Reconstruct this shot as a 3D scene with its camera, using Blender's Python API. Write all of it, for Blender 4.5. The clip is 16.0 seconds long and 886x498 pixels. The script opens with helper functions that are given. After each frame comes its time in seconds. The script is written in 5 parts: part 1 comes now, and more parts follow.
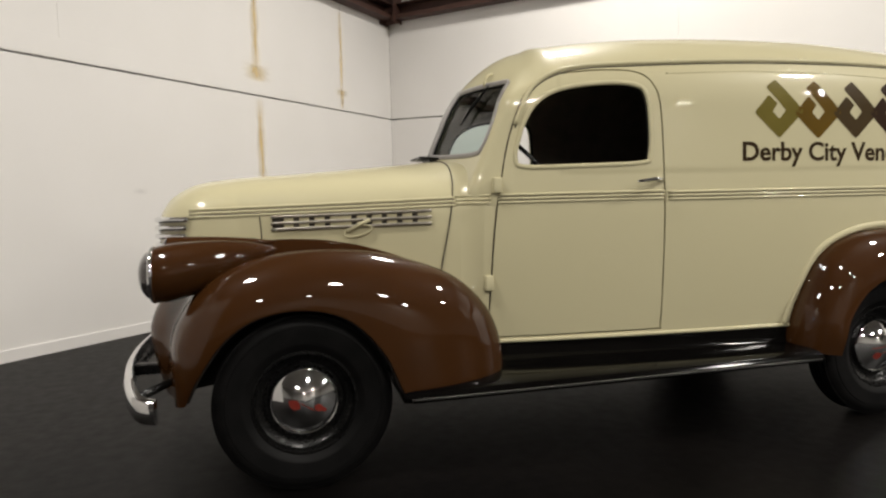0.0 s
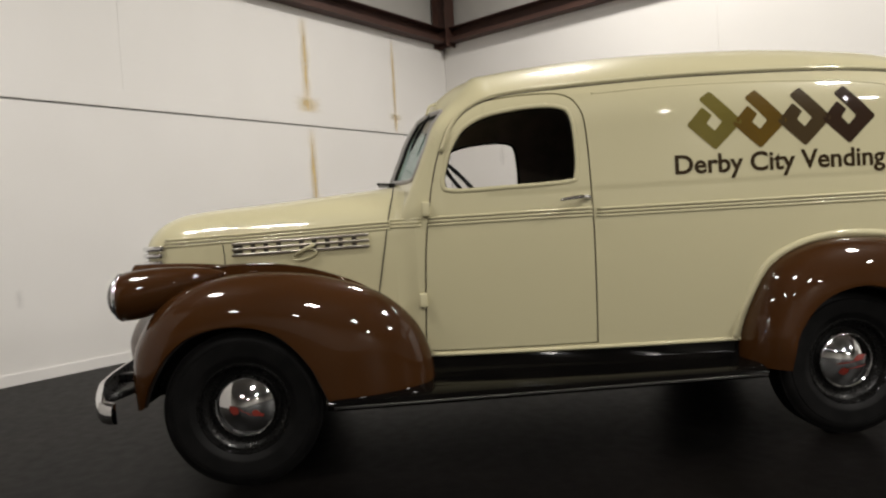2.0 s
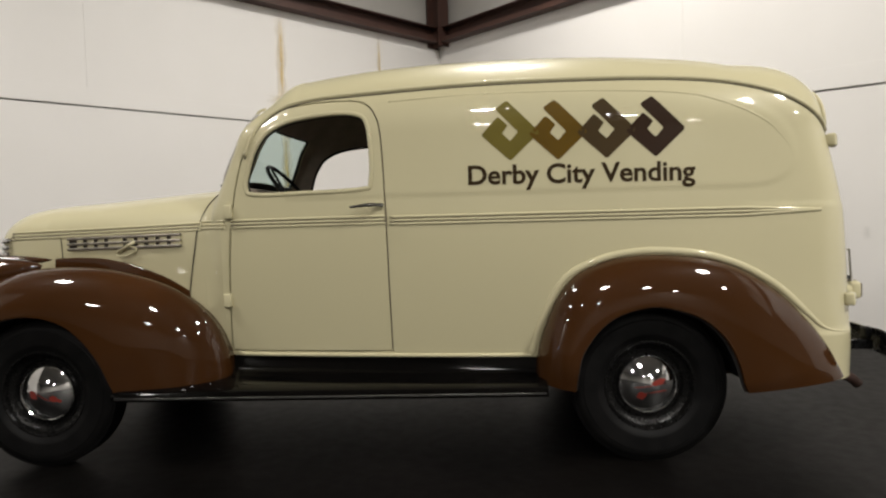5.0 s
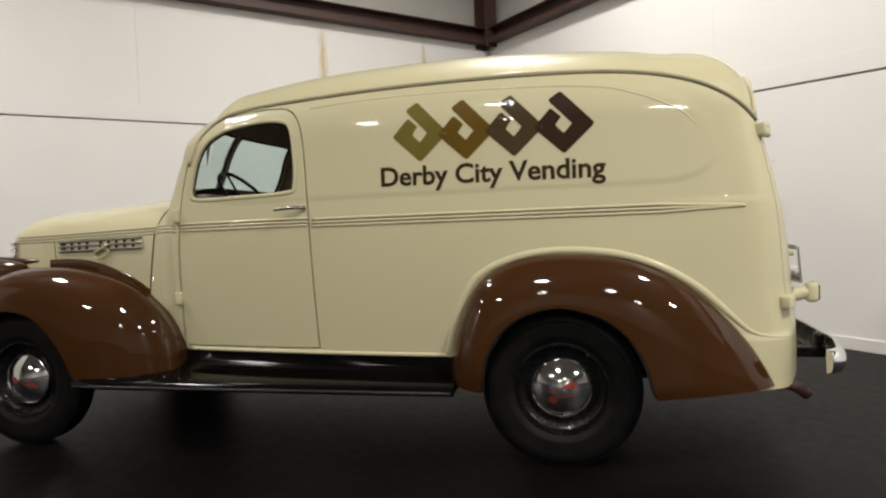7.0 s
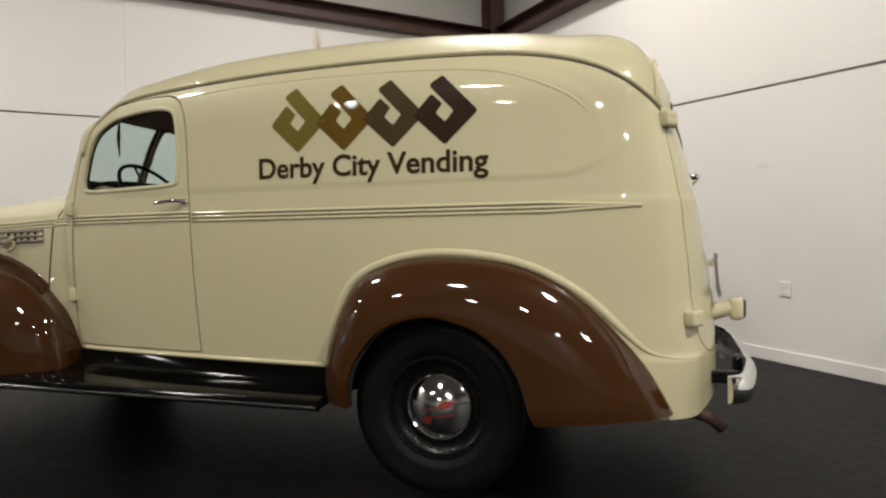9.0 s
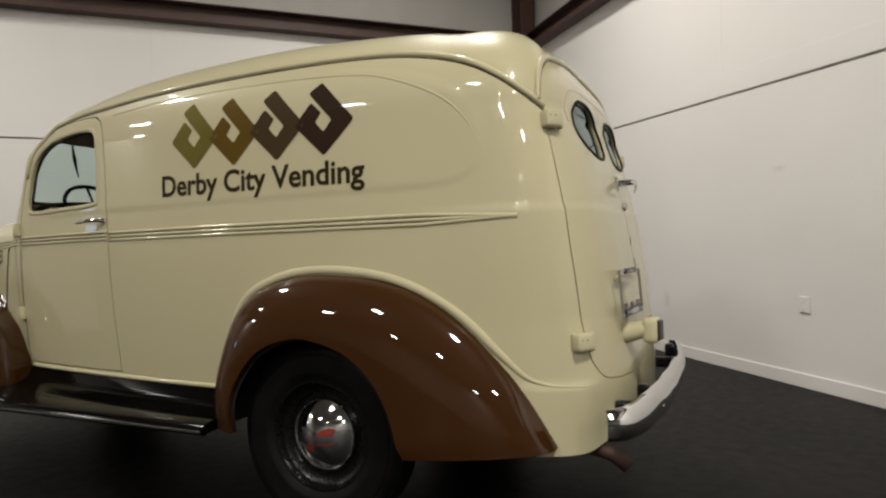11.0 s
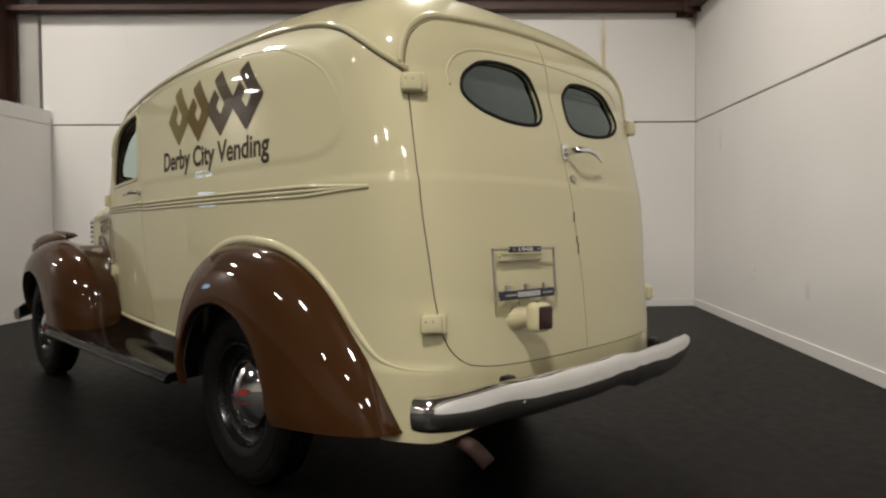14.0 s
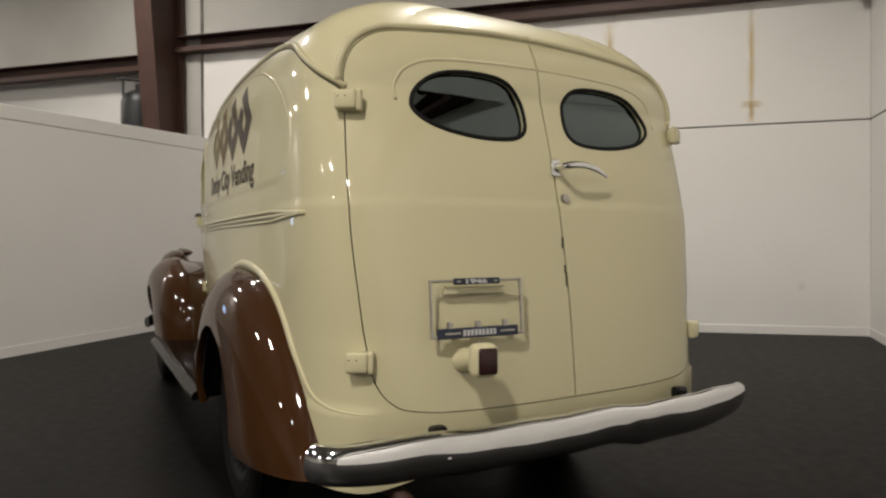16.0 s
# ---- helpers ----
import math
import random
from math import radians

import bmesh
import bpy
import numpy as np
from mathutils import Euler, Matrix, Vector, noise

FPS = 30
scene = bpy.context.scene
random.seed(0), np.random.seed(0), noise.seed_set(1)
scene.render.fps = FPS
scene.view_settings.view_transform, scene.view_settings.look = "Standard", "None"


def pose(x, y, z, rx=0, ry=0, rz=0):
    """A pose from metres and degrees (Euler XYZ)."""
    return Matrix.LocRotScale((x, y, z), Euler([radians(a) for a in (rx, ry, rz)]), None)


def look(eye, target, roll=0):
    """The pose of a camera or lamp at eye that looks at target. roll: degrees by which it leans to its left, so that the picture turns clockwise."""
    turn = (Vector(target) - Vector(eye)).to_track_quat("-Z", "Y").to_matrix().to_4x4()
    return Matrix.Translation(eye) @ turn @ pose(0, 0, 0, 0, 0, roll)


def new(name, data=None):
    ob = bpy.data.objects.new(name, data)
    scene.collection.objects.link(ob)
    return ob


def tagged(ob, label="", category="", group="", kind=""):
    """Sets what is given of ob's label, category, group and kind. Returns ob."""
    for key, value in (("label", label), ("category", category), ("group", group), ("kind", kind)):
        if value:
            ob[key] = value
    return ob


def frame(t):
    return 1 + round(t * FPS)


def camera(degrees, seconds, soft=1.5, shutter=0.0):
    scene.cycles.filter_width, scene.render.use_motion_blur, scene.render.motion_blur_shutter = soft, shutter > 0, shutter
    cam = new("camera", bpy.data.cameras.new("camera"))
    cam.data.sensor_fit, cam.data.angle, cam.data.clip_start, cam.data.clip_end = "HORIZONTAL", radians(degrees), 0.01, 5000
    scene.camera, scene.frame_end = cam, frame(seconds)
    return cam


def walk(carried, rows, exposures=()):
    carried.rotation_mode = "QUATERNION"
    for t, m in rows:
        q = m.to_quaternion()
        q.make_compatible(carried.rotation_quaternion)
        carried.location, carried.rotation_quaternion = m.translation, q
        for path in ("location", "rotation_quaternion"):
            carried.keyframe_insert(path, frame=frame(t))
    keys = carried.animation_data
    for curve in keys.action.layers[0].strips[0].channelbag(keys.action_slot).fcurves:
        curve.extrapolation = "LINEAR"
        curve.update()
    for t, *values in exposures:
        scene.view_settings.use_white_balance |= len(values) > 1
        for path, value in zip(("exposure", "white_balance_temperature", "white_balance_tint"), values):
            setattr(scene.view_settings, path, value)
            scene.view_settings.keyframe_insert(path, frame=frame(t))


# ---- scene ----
cam = camera(69.2, 16.0, soft=2.3, shutter=0.3)
PATH = [
    (0, (-0.078, -3.426, 1.151), (0.418, -1.494, 1.009), -1.4),
    (0.5, (0.114, -3.483, 1.166), (0.553, -1.537, 1.011), -2.1),
    (1, (0.321, -3.643, 1.167), (0.568, -1.662, 1.048), -1.2),
    (1.5, (0.501, -3.758, 1.182), (0.691, -1.769, 1.101), -2.8),
    (2, (0.742, -3.788, 1.165), (0.885, -1.795, 1.077), -3.4),
    (2.5, (0.951, -3.799, 1.175), (1.034, -1.803, 1.076), -3.7),
    (3, (1.216, -3.882, 1.167), (1.204, -1.884, 1.066), -2.5),
    (3.5, (1.451, -3.915, 1.165), (1.42, -1.917, 1.077), -3.1),
    (4, (1.694, -3.856, 1.165), (1.633, -1.86, 1.062), -1.8),
    (4.5, (1.892, -3.832, 1.164), (1.838, -1.835, 1.068), -1.5),
    (7, (3.042, -3.749, 1.127), (2.612, -1.797, 1.051), -2.2),
    (7.5, (3.212, -3.665, 1.119), (2.764, -1.718, 1.026), -2.0),
    (8, (3.372, -3.518, 1.088), (2.926, -1.569, 1.017), -1.6),
    (8.5, (3.535, -3.398, 1.08), (3.021, -1.465, 1.033), -1.4),
    (9, (3.706, -3.282, 1.064), (3.124, -1.369, 1.018), -0.9),
    (9.5, (3.867, -3.153, 1.056), (3.27, -1.245, 1.023), -0.9),
    (10, (4.01, -3.044, 1.057), (3.417, -1.134, 1.051), -2.2),
    (12.5, (4.93, -2.543, 1.025), (3.701, -0.965, 1.012), -0.4),
    (13, (5.056, -2.426, 0.988), (3.796, -0.873, 0.985), -1.3),
    (13.5, (5.204, -2.221, 1.019), (3.865, -0.737, 0.963), -0.3),
    (14, (5.33, -2.069, 1.018), (3.918, -0.653, 0.962), -0.4),
    (14.5, (5.515, -1.905, 1.029), (3.934, -0.681, 0.989), 0.3),
    (15, (5.562, -1.717, 1.028), (3.944, -0.542, 1.017), -0.3),
    (15.5, (5.562, -1.52, 1.061), (3.912, -0.391, 1.044), -0.8),
    (16, (5.604, -1.37, 1.065), (3.86, -0.39, 1.049), -0.3),
]
walk(cam, [(t, look(e, g, r)) for t, e, g, r in PATH],
     exposures=[(0, 0.37, 6430, 10), (2.5, 0.18, 6370, 10), (4.5, 0.22, 6350, 10), (7, 0.32, 6350, 10), (8.5, 0.26, 6380, 10), (10, 0.04, 6420, 10), (12.5, -0.06, 6500, 10), (16, -0.02, 6580, 10)])

# ---------------------------------------------------------------- light
world = bpy.data.worlds.new("world")
scene.world = world
world.use_nodes = True
world.node_tree.nodes["Background"].inputs[0].default_value = (0.9, 0.95, 1.0, 1)
world.node_tree.nodes["Background"].inputs[1].default_value = 0.02
LAMP_Z = 5.6


def hall_lamp(x, y, watts, sx=0.75, sy=0.5, turn=-53.0, z=LAMP_Z, color=(1.0, 0.945, 0.86)):
    data = bpy.data.lights.new("hall_lamp", "AREA")
    data.shape, data.size, data.size_y, data.energy, data.color = "RECTANGLE", sx, sy, watts, color
    ob = new("hall_lamp", data)
    ob.matrix_world = pose(x, y, z, 0, 0, turn)
    return ob


# suspended fixtures on a regular grid, in rows that run parallel to the long wall
for row, col, watts in ((0, 0, 190), (0, 1, 340), (0, 2, 300), (1, 0, 150), (1, 1, 235), (1, 2, 260), (1, 3, 200),
                        (2, 0, 130), (2, 1, 220), (2, 2, 200), (3, 0, 200)):
    hall_lamp(2.4 + 4.0 * col - 4.8 * row, 1.75 - 5.4 * col - 3.55 * row, watts)


# ---------------------------------------------------------------- materials
def material(name, base, rough=0.5, metal=0.0, coat=0.0, noise_scale=0.0, noise_amount=0.0, bump=0.0, bump_scale=200.0,
             second=None, specular=0.5, fine=0.0, coat_rough=0.03):
    m = bpy.data.materials.new(name)
    m.use_nodes = True
    nt = m.node_tree
    b = nt.nodes["Principled BSDF"]
    b.inputs["Base Color"].default_value = (*base, 1)
    b.inputs["Roughness"].default_value = rough
    b.inputs["Metallic"].default_value = metal
    b.inputs["Coat Weight"].default_value = coat
    b.inputs["Coat Roughness"].default_value = coat_rough
    b.inputs["Specular IOR Level"].default_value = specular
    tc = nt.nodes.new("ShaderNodeTexCoord")
    if noise_scale:
        n = nt.nodes.new("ShaderNodeTexNoise")
        n.inputs["Scale"].default_value, n.inputs["Detail"].default_value = noise_scale, 6
        nt.links.new(tc.outputs["Object"], n.inputs["Vector"])
        mix = nt.nodes.new("ShaderNodeMix")
        mix.data_type = "RGBA"
        mix.inputs[6].default_value = (*base, 1)
        mix.inputs[7].default_value = (*(second or [c * 0.6 for c in base]), 1)
        ramp = nt.nodes.new("ShaderNodeMapRange")
        ramp.inputs[1].default_value, ramp.inputs[2].default_value = 0.35, 0.75
        ramp.inputs[4].default_value = noise_amount
        nt.links.new(n.outputs["Fac"], ramp.inputs[0])
        nt.links.new(ramp.outputs[0], mix.inputs[0])
        nt.links.new(mix.outputs[2], b.inputs["Base Color"])
        if fine:
            r = nt.nodes.new("ShaderNodeMapRange")
            r.inputs[3].default_value, r.inputs[4].default_value = rough - fine, rough + fine
            n2 = nt.nodes.new("ShaderNodeTexNoise")
            n2.inputs["Scale"].default_value, n2.inputs["Detail"].default_value = noise_scale * 9, 4
            nt.links.new(tc.outputs["Object"], n2.inputs["Vector"])
            nt.links.new(n2.outputs["Fac"], r.inputs[0])
            nt.links.new(r.outputs[0], b.inputs["Roughness"])
    if bump:
        nb = nt.nodes.new("ShaderNodeTexNoise")
        nb.inputs["Scale"].default_value, nb.inputs["Detail"].default_value = bump_scale, 5
        nt.links.new(tc.outputs["Object"], nb.inputs["Vector"])
        bp = nt.nodes.new("ShaderNodeBump")
        bp.inputs["Strength"].default_value, bp.inputs["Distance"].default_value = bump, 0.002
        nt.links.new(nb.outputs["Fac"], bp.inputs["Height"])
        nt.links.new(bp.outputs[0], b.inputs["Normal"])
    return m


CREAM = material("cream_enamel", (0.505, 0.462, 0.294), 0.4, coat=0.8, specular=0.15, coat_rough=0.02, noise_scale=1.3, noise_amount=0.25, second=(0.47, 0.43, 0.283),
                 bump=0.012, bump_scale=6)
BROWN = material("brown_enamel", (0.040, 0.0150, 0.0038), 0.4, coat=0.78, specular=0.03, coat_rough=0.015, noise_scale=2.0, noise_amount=0.4, second=(0.031, 0.0115, 0.0030),
                 bump=0.01, bump_scale=7)
BLACK = material("black_enamel", (0.0025, 0.0025, 0.0025), 0.28, coat=0.06, specular=0.25, noise_scale=6, noise_amount=0.5, second=(0.007, 0.0065, 0.006), fine=0.06)
CHROME = material("chrome", (0.78, 0.78, 0.78), 0.06, 1.0, noise_scale=14, noise_amount=0.25, second=(0.6, 0.6, 0.6), fine=0.03)
DULL = material("dull_chrome", (0.50, 0.48, 0.44), 0.32, 1.0, noise_scale=25, noise_amount=0.6, second=(0.3, 0.28, 0.25), fine=0.08)
TYRE = material("tyre_rubber", (0.0032, 0.0032, 0.0032), 0.5, specular=0.11, noise_scale=12, noise_amount=0.5, second=(0.011, 0.010, 0.010), bump=0.2, bump_scale=120, fine=0.1)
RUBBER = material("black_gasket", (0.009, 0.0085, 0.008), 0.65, specular=0.1, noise_scale=30, noise_amount=0.4, second=(0.02, 0.02, 0.02))
LINING = material("dark_lining", (0.26, 0.215, 0.175), 0.85, noise_scale=9, noise_amount=0.6, second=(0.13, 0.105, 0.088), bump=0.3, bump_scale=300)
SEAM = material("seam_shadow_gap", (0.035, 0.028, 0.018), 0.9, noise_scale=20, noise_amount=0.3)
# darkened cream: the shade between the belt ribs, put in as colour
GROOVE = material("groove_shade", (0.17, 0.15, 0.095), 0.6, noise_scale=20, noise_amount=0.3)
LOUVRE = material("weathered_bright_trim", (0.34, 0.315, 0.27), 0.38, 0.75, noise_scale=25, noise_amount=0.6, second=(0.2, 0.18, 0.15), fine=0.08)
FRAME = material("grey_screen_frame", (0.30, 0.285, 0.275), 0.4, 0.2, noise_scale=14, noise_amount=0.5, second=(0.22, 0.21, 0.20))
UNDER = material("underbody", (0.008, 0.0075, 0.007), 0.8, noise_scale=8, noise_amount=0.6, second=(0.02, 0.017, 0.013), bump=0.4, bump_scale=60)
RUST = material("rusty_steel", (0.050, 0.020, 0.012), 0.7, noise_scale=25, noise_amount=0.8, second=(0.03, 0.014, 0.01), bump=0.4, bump_scale=90)
RED_LENS = material("dark_red_lens", (0.020, 0.0025, 0.0015), 0.4, coat=0.15, noise_scale=20, noise_amount=0.4)
RED_PAINT = material("red_paint", (0.20, 0.026, 0.018), 0.3, coat=0.5, noise_scale=30, noise_amount=0.3)
NAVY = material("navy_enamel", (0.016, 0.021, 0.042), 0.35, noise_scale=40, noise_amount=0.3)
WHITE_MARK = material("white_print", (0.45, 0.45, 0.45), 0.5, noise_scale=60, noise_amount=0.2)
TEXT_BROWN = material("dark_brown_lettering", (0.030, 0.017, 0.005), 0.4, coat=0.2, specular=0.1, noise_scale=10, noise_amount=0.4)
LOGO_COLS = [material("olive_decal", (0.135, 0.108, 0.018), 0.4, coat=0.22, specular=0.1, noise_scale=5, noise_amount=0.4),
             material("ochre_brown_decal", (0.100, 0.056, 0.003), 0.4, coat=0.22, specular=0.1, noise_scale=5, noise_amount=0.4),
             material("grey_brown_decal", (0.048, 0.030, 0.010), 0.4, coat=0.22, specular=0.1, noise_scale=5, noise_amount=0.4),
             material("black_brown_decal", (0.024, 0.0105, 0.0036), 0.4, coat=0.22, specular=0.1, noise_scale=5, noise_amount=0.4)]
BOARD = material("black_running_board", (0.0020, 0.0018, 0.0017), 0.09, specular=0.11, noise_scale=3, noise_amount=0.5, second=(0.005, 0.0045, 0.004))
STRIP = material("dull_steel_strip", (0.06, 0.057, 0.054), 0.35, 0.8, noise_scale=8, noise_amount=0.6)
STEEL_BROWN = material("brown_primer_steel", (0.060, 0.026, 0.018), 0.6, noise_scale=3, noise_amount=0.7, second=(0.035, 0.016, 0.012), bump=0.2, bump_scale=40)
GREY_VINYL = material("grey_vinyl_insulation", (0.40, 0.385, 0.36), 0.7, noise_scale=1.5, noise_amount=0.5, second=(0.32, 0.305, 0.285), bump=0.3, bump_scale=8)
HALL_VINYL = material("grey_hall_vinyl", (0.40, 0.385, 0.36), 0.7, noise_scale=1.5, noise_amount=0.5, second=(0.32, 0.305, 0.285), bump=0.3, bump_scale=8)
TANK = material("black_tank_paint", (0.008, 0.0085, 0.010), 0.45, noise_scale=6, noise_amount=0.5, second=(0.016, 0.016, 0.018))


def glass(name, tint, gloss=0.05, sheen=(0.8, 0.8, 0.8)):
    m = bpy.data.materials.new(name)
    m.use_nodes = True
    nt = m.node_tree
    nt.nodes.remove(nt.nodes["Principled BSDF"])
    out = nt.nodes["Material Output"]
    tr, gl, mx, lw, pw, ma = (nt.nodes.new(k) for k in ("ShaderNodeBsdfTransparent", "ShaderNodeBsdfGlossy", "ShaderNodeMixShader", "ShaderNodeLayerWeight", "ShaderNodeMath", "ShaderNodeMath"))
    tr.inputs[0].default_value = (*tint, 1)
    gl.inputs[0].default_value = (*sheen, 1)
    gl.inputs[1].default_value = 0.02
    lw.inputs[0].default_value = 0.5
    pw.operation, ma.operation = "POWER", "MULTIPLY_ADD"
    pw.inputs[1].default_value = 5.0
    ma.inputs[1].default_value, ma.inputs[2].default_value = 0.8, gloss
    nt.links.new(lw.outputs["Facing"], pw.inputs[0])
    nt.links.new(pw.outputs[0], ma.inputs[0])
    nt.links.new(ma.outputs[0], mx.inputs[0])
    nt.links.new(tr.outputs[0], mx.inputs[1])
    nt.links.new(gl.outputs[0], mx.inputs[2])
    nt.links.new(mx.outputs[0], out.inputs[0])
    return m


GLASS = glass("greenish_windscreen_glass", (0.60, 0.735, 0.715))
DARK_GLASS = glass("dark_tinted_glass", (0.07, 0.08, 0.085), 0.13, (0.72, 0.84, 0.84))
LENS = material("headlamp_glass", (0.10, 0.09, 0.085), 0.12, 0.5, coat=1.0, noise_scale=30, noise_amount=0.5, second=(0.04, 0.035, 0.03))


def wall_paint():
    """White painted wall board: faint blotches, roller grain."""
    m = material("white_wall_paint", (0.725, 0.705, 0.685), 0.55, noise_scale=0.7, noise_amount=0.55, second=(0.645, 0.625, 0.597), bump=0.12, bump_scale=60)
    return m


WALL = wall_paint()


def floor_rubber():
    m = material("black_floor_coating", (0.0014, 0.0012, 0.0011), 0.44, specular=0.075, noise_scale=1.5, noise_amount=0.9, second=(0.0062, 0.0052, 0.0047),
                 bump=0.25, bump_scale=35, fine=0.09)
    return m


FLOOR = floor_rubber()


def stain_material(name="rust_stain", color=(0.66, 0.49, 0.19), strength=1.15):
    """Rust run: a streaky yellow brown film that fades to nothing at its edges."""
    m = bpy.data.materials.new(name)
    m.use_nodes = True
    nt = m.node_tree
    b, out = nt.nodes["Principled BSDF"], nt.nodes["Material Output"]
    b.inputs["Base Color"].default_value = (*color, 1)
    b.inputs["Roughness"].default_value = 0.6
    tr, mx = nt.nodes.new("ShaderNodeBsdfTransparent"), nt.nodes.new("ShaderNodeMixShader")
    tc, sp = nt.nodes.new("ShaderNodeTexCoord"), nt.nodes.new("ShaderNodeSeparateXYZ")
    nt.links.new(tc.outputs["Generated"], sp.inputs[0])
    n = nt.nodes.new("ShaderNodeTexNoise")
    mp = nt.nodes.new("ShaderNodeMapping")
    mp.inputs[3].default_value = (14, 14, 3)
    nt.links.new(tc.outputs["Object"], mp.inputs[0])
    nt.links.new(mp.outputs[0], n.inputs["Vector"])
    n.inputs["Scale"].default_value, n.inputs["Detail"].default_value = 1.5, 5

    def math_node(op, a, bb=None):
        k = nt.nodes.new("ShaderNodeMath")
        k.operation = op
        for i, v in enumerate((a, bb)):
            if v is None:
                continue
            if isinstance(v, (int, float)):
                k.inputs[i].default_value = v
            else:
                nt.links.new(v, k.inputs[i])
        return k.outputs[0]
    d = math_node("ABSOLUTE", math_node("SUBTRACT", sp.outputs[0], 0.5))
    edge = math_node("SUBTRACT", 1.0, math_node("MULTIPLY", d, 2.0))
    edge = math_node("POWER", edge, 1.6)
    top = math_node("MULTIPLY", math_node("SUBTRACT", 1.0, math_node("POWER", math_node("ABSOLUTE", math_node("SUBTRACT", math_node("MULTIPLY", sp.outputs[2], 2.0), 1.0)), 2.5)), 1.0)
    f = math_node("MULTIPLY", math_node("MULTIPLY", edge, top), math_node("MULTIPLY", n.outputs["Fac"], strength))
    nt.links.new(f, mx.inputs[0])
    nt.links.new(tr.outputs[0], mx.inputs[1])
    nt.links.new(b.outputs[0], mx.inputs[2])
    nt.links.new(mx.outputs[0], out.inputs[0])
    return m


STAIN = stain_material()
SCUFF = stain_material("grey_scuff", (0.38, 0.36, 0.33), 0.24)


# ---------------------------------------------------------------- mesh helpers
def mesh_ob(name, verts, faces, mat, parent=None, smooth=True, label=""):
    me = bpy.data.meshes.new(name)
    me.from_pydata([tuple(v) for v in verts], [], [tuple(f) for f in faces])
    me.materials.append(mat)
    if smooth:
        me.polygons.foreach_set("use_smooth", [True] * len(me.polygons))
    me.update()
    ob = new(name, me)
    if parent:
        ob.parent = parent
    return tagged(ob, label)


def part(name, bm, mat, parent=None, label="", smooth=False):
    me = bpy.data.meshes.new(name)
    bmesh.ops.recalc_face_normals(bm, faces=bm.faces)
    bm.to_mesh(me)
    bm.free()
    me.materials.append(mat)
    if smooth:
        me.polygons.foreach_set("use_smooth", [True] * len(me.polygons))
    ob = new(name, me)
    if parent:
        ob.parent = parent
    return tagged(ob, label)


def flat_where_sharp(ob, degrees=35):
    ob.data.set_sharp_from_angle(angle=radians(degrees))
    return ob


def box_bm(sx, sy, sz, at=(0, 0, 0), bevel=0.0, seg=2, turn=None):
    bm = bmesh.new()
    bmesh.ops.create_cube(bm, size=1)
    bmesh.ops.scale(bm, vec=(sx, sy, sz), verts=bm.verts)
    if bevel:
        bmesh.ops.bevel(bm, geom=bm.edges[:], offset=bevel, segments=seg, profile=0.5, affect="EDGES")
    if turn is not None:
        bmesh.ops.transform(bm, matrix=turn, verts=bm.verts)
    bmesh.ops.translate(bm, vec=at, verts=bm.verts)
    return bm


def spline(points, n):
    """n points at even arc length along a Catmull-Rom curve through points."""
    p = np.array(points, float)
    e = np.vstack([2 * p[0] - p[1], p, 2 * p[-1] - p[-2]])
    out = []
    for i in range(len(p) - 1):
        a, b, c, d = e[i:i + 4]
        for u in np.linspace(0, 1, 24, endpoint=False):
            out.append(0.5 * (2 * b + (c - a) * u + (2 * a - 5 * b + 4 * c - d) * u * u + (3 * b - a - 3 * c + d) * u ** 3))
    out.append(p[-1])
    out = np.array(out)
    s = np.concatenate([[0], np.cumsum(np.linalg.norm(np.diff(out, axis=0), axis=1))])
    t = np.linspace(0, s[-1], n)
    return np.stack([np.interp(t, s, out[:, k]) for k in range(out.shape[1])], 1)


def tube_data(path, rx, ry=None, seg=8, closed=False, up=(0, 0, 1), taper=None):
    """A tube of elliptical section along path; rx across (in the plane normal to up), ry along up."""
    path = np.array(path, float)
    ry = rx if ry is None else ry
    n = len(path)
    verts, faces = [], []
    for i in range(n):
        if closed:
            t = path[(i + 1) % n] - path[i - 1]
        else:
            t = path[min(i + 1, n - 1)] - path[max(i - 1, 0)]
        t /= np.linalg.norm(t) + 1e-12
        side = np.cross(t, up)
        if np.linalg.norm(side) < 1e-4:
            side = np.cross(t, (0, 1, 0))
        side /= np.linalg.norm(side)
        u = np.cross(side, t)
        for k in range(seg):
            a = 2 * math.pi * k / seg
            w = 1.0 if taper is None else taper[i]
            verts.append(path[i] + side * rx * w * math.cos(a) + u * ry * w * math.sin(a))
    m = n if closed else n - 1
    for i in range(m):
        for k in range(seg):
            a, b = i * seg + k, i * seg + (k + 1) % seg
            c, d = ((i + 1) % n) * seg + (k + 1) % seg, ((i + 1) % n) * seg + k
            faces.append((a, b, c, d))
    if not closed:
        faces.append(tuple(range(seg))[::-1])
        faces.append(tuple((n - 1) * seg + k for k in range(seg)))
    return verts, faces


def tube(name, path, rx, mat, parent=None, ry=None, seg=8, closed=False, up=(0, 0, 1), label="", taper=None):
    v, f = tube_data(path, rx, ry, seg, closed, up, taper)
    return mesh_ob(name, v, f, mat, parent, True, label)


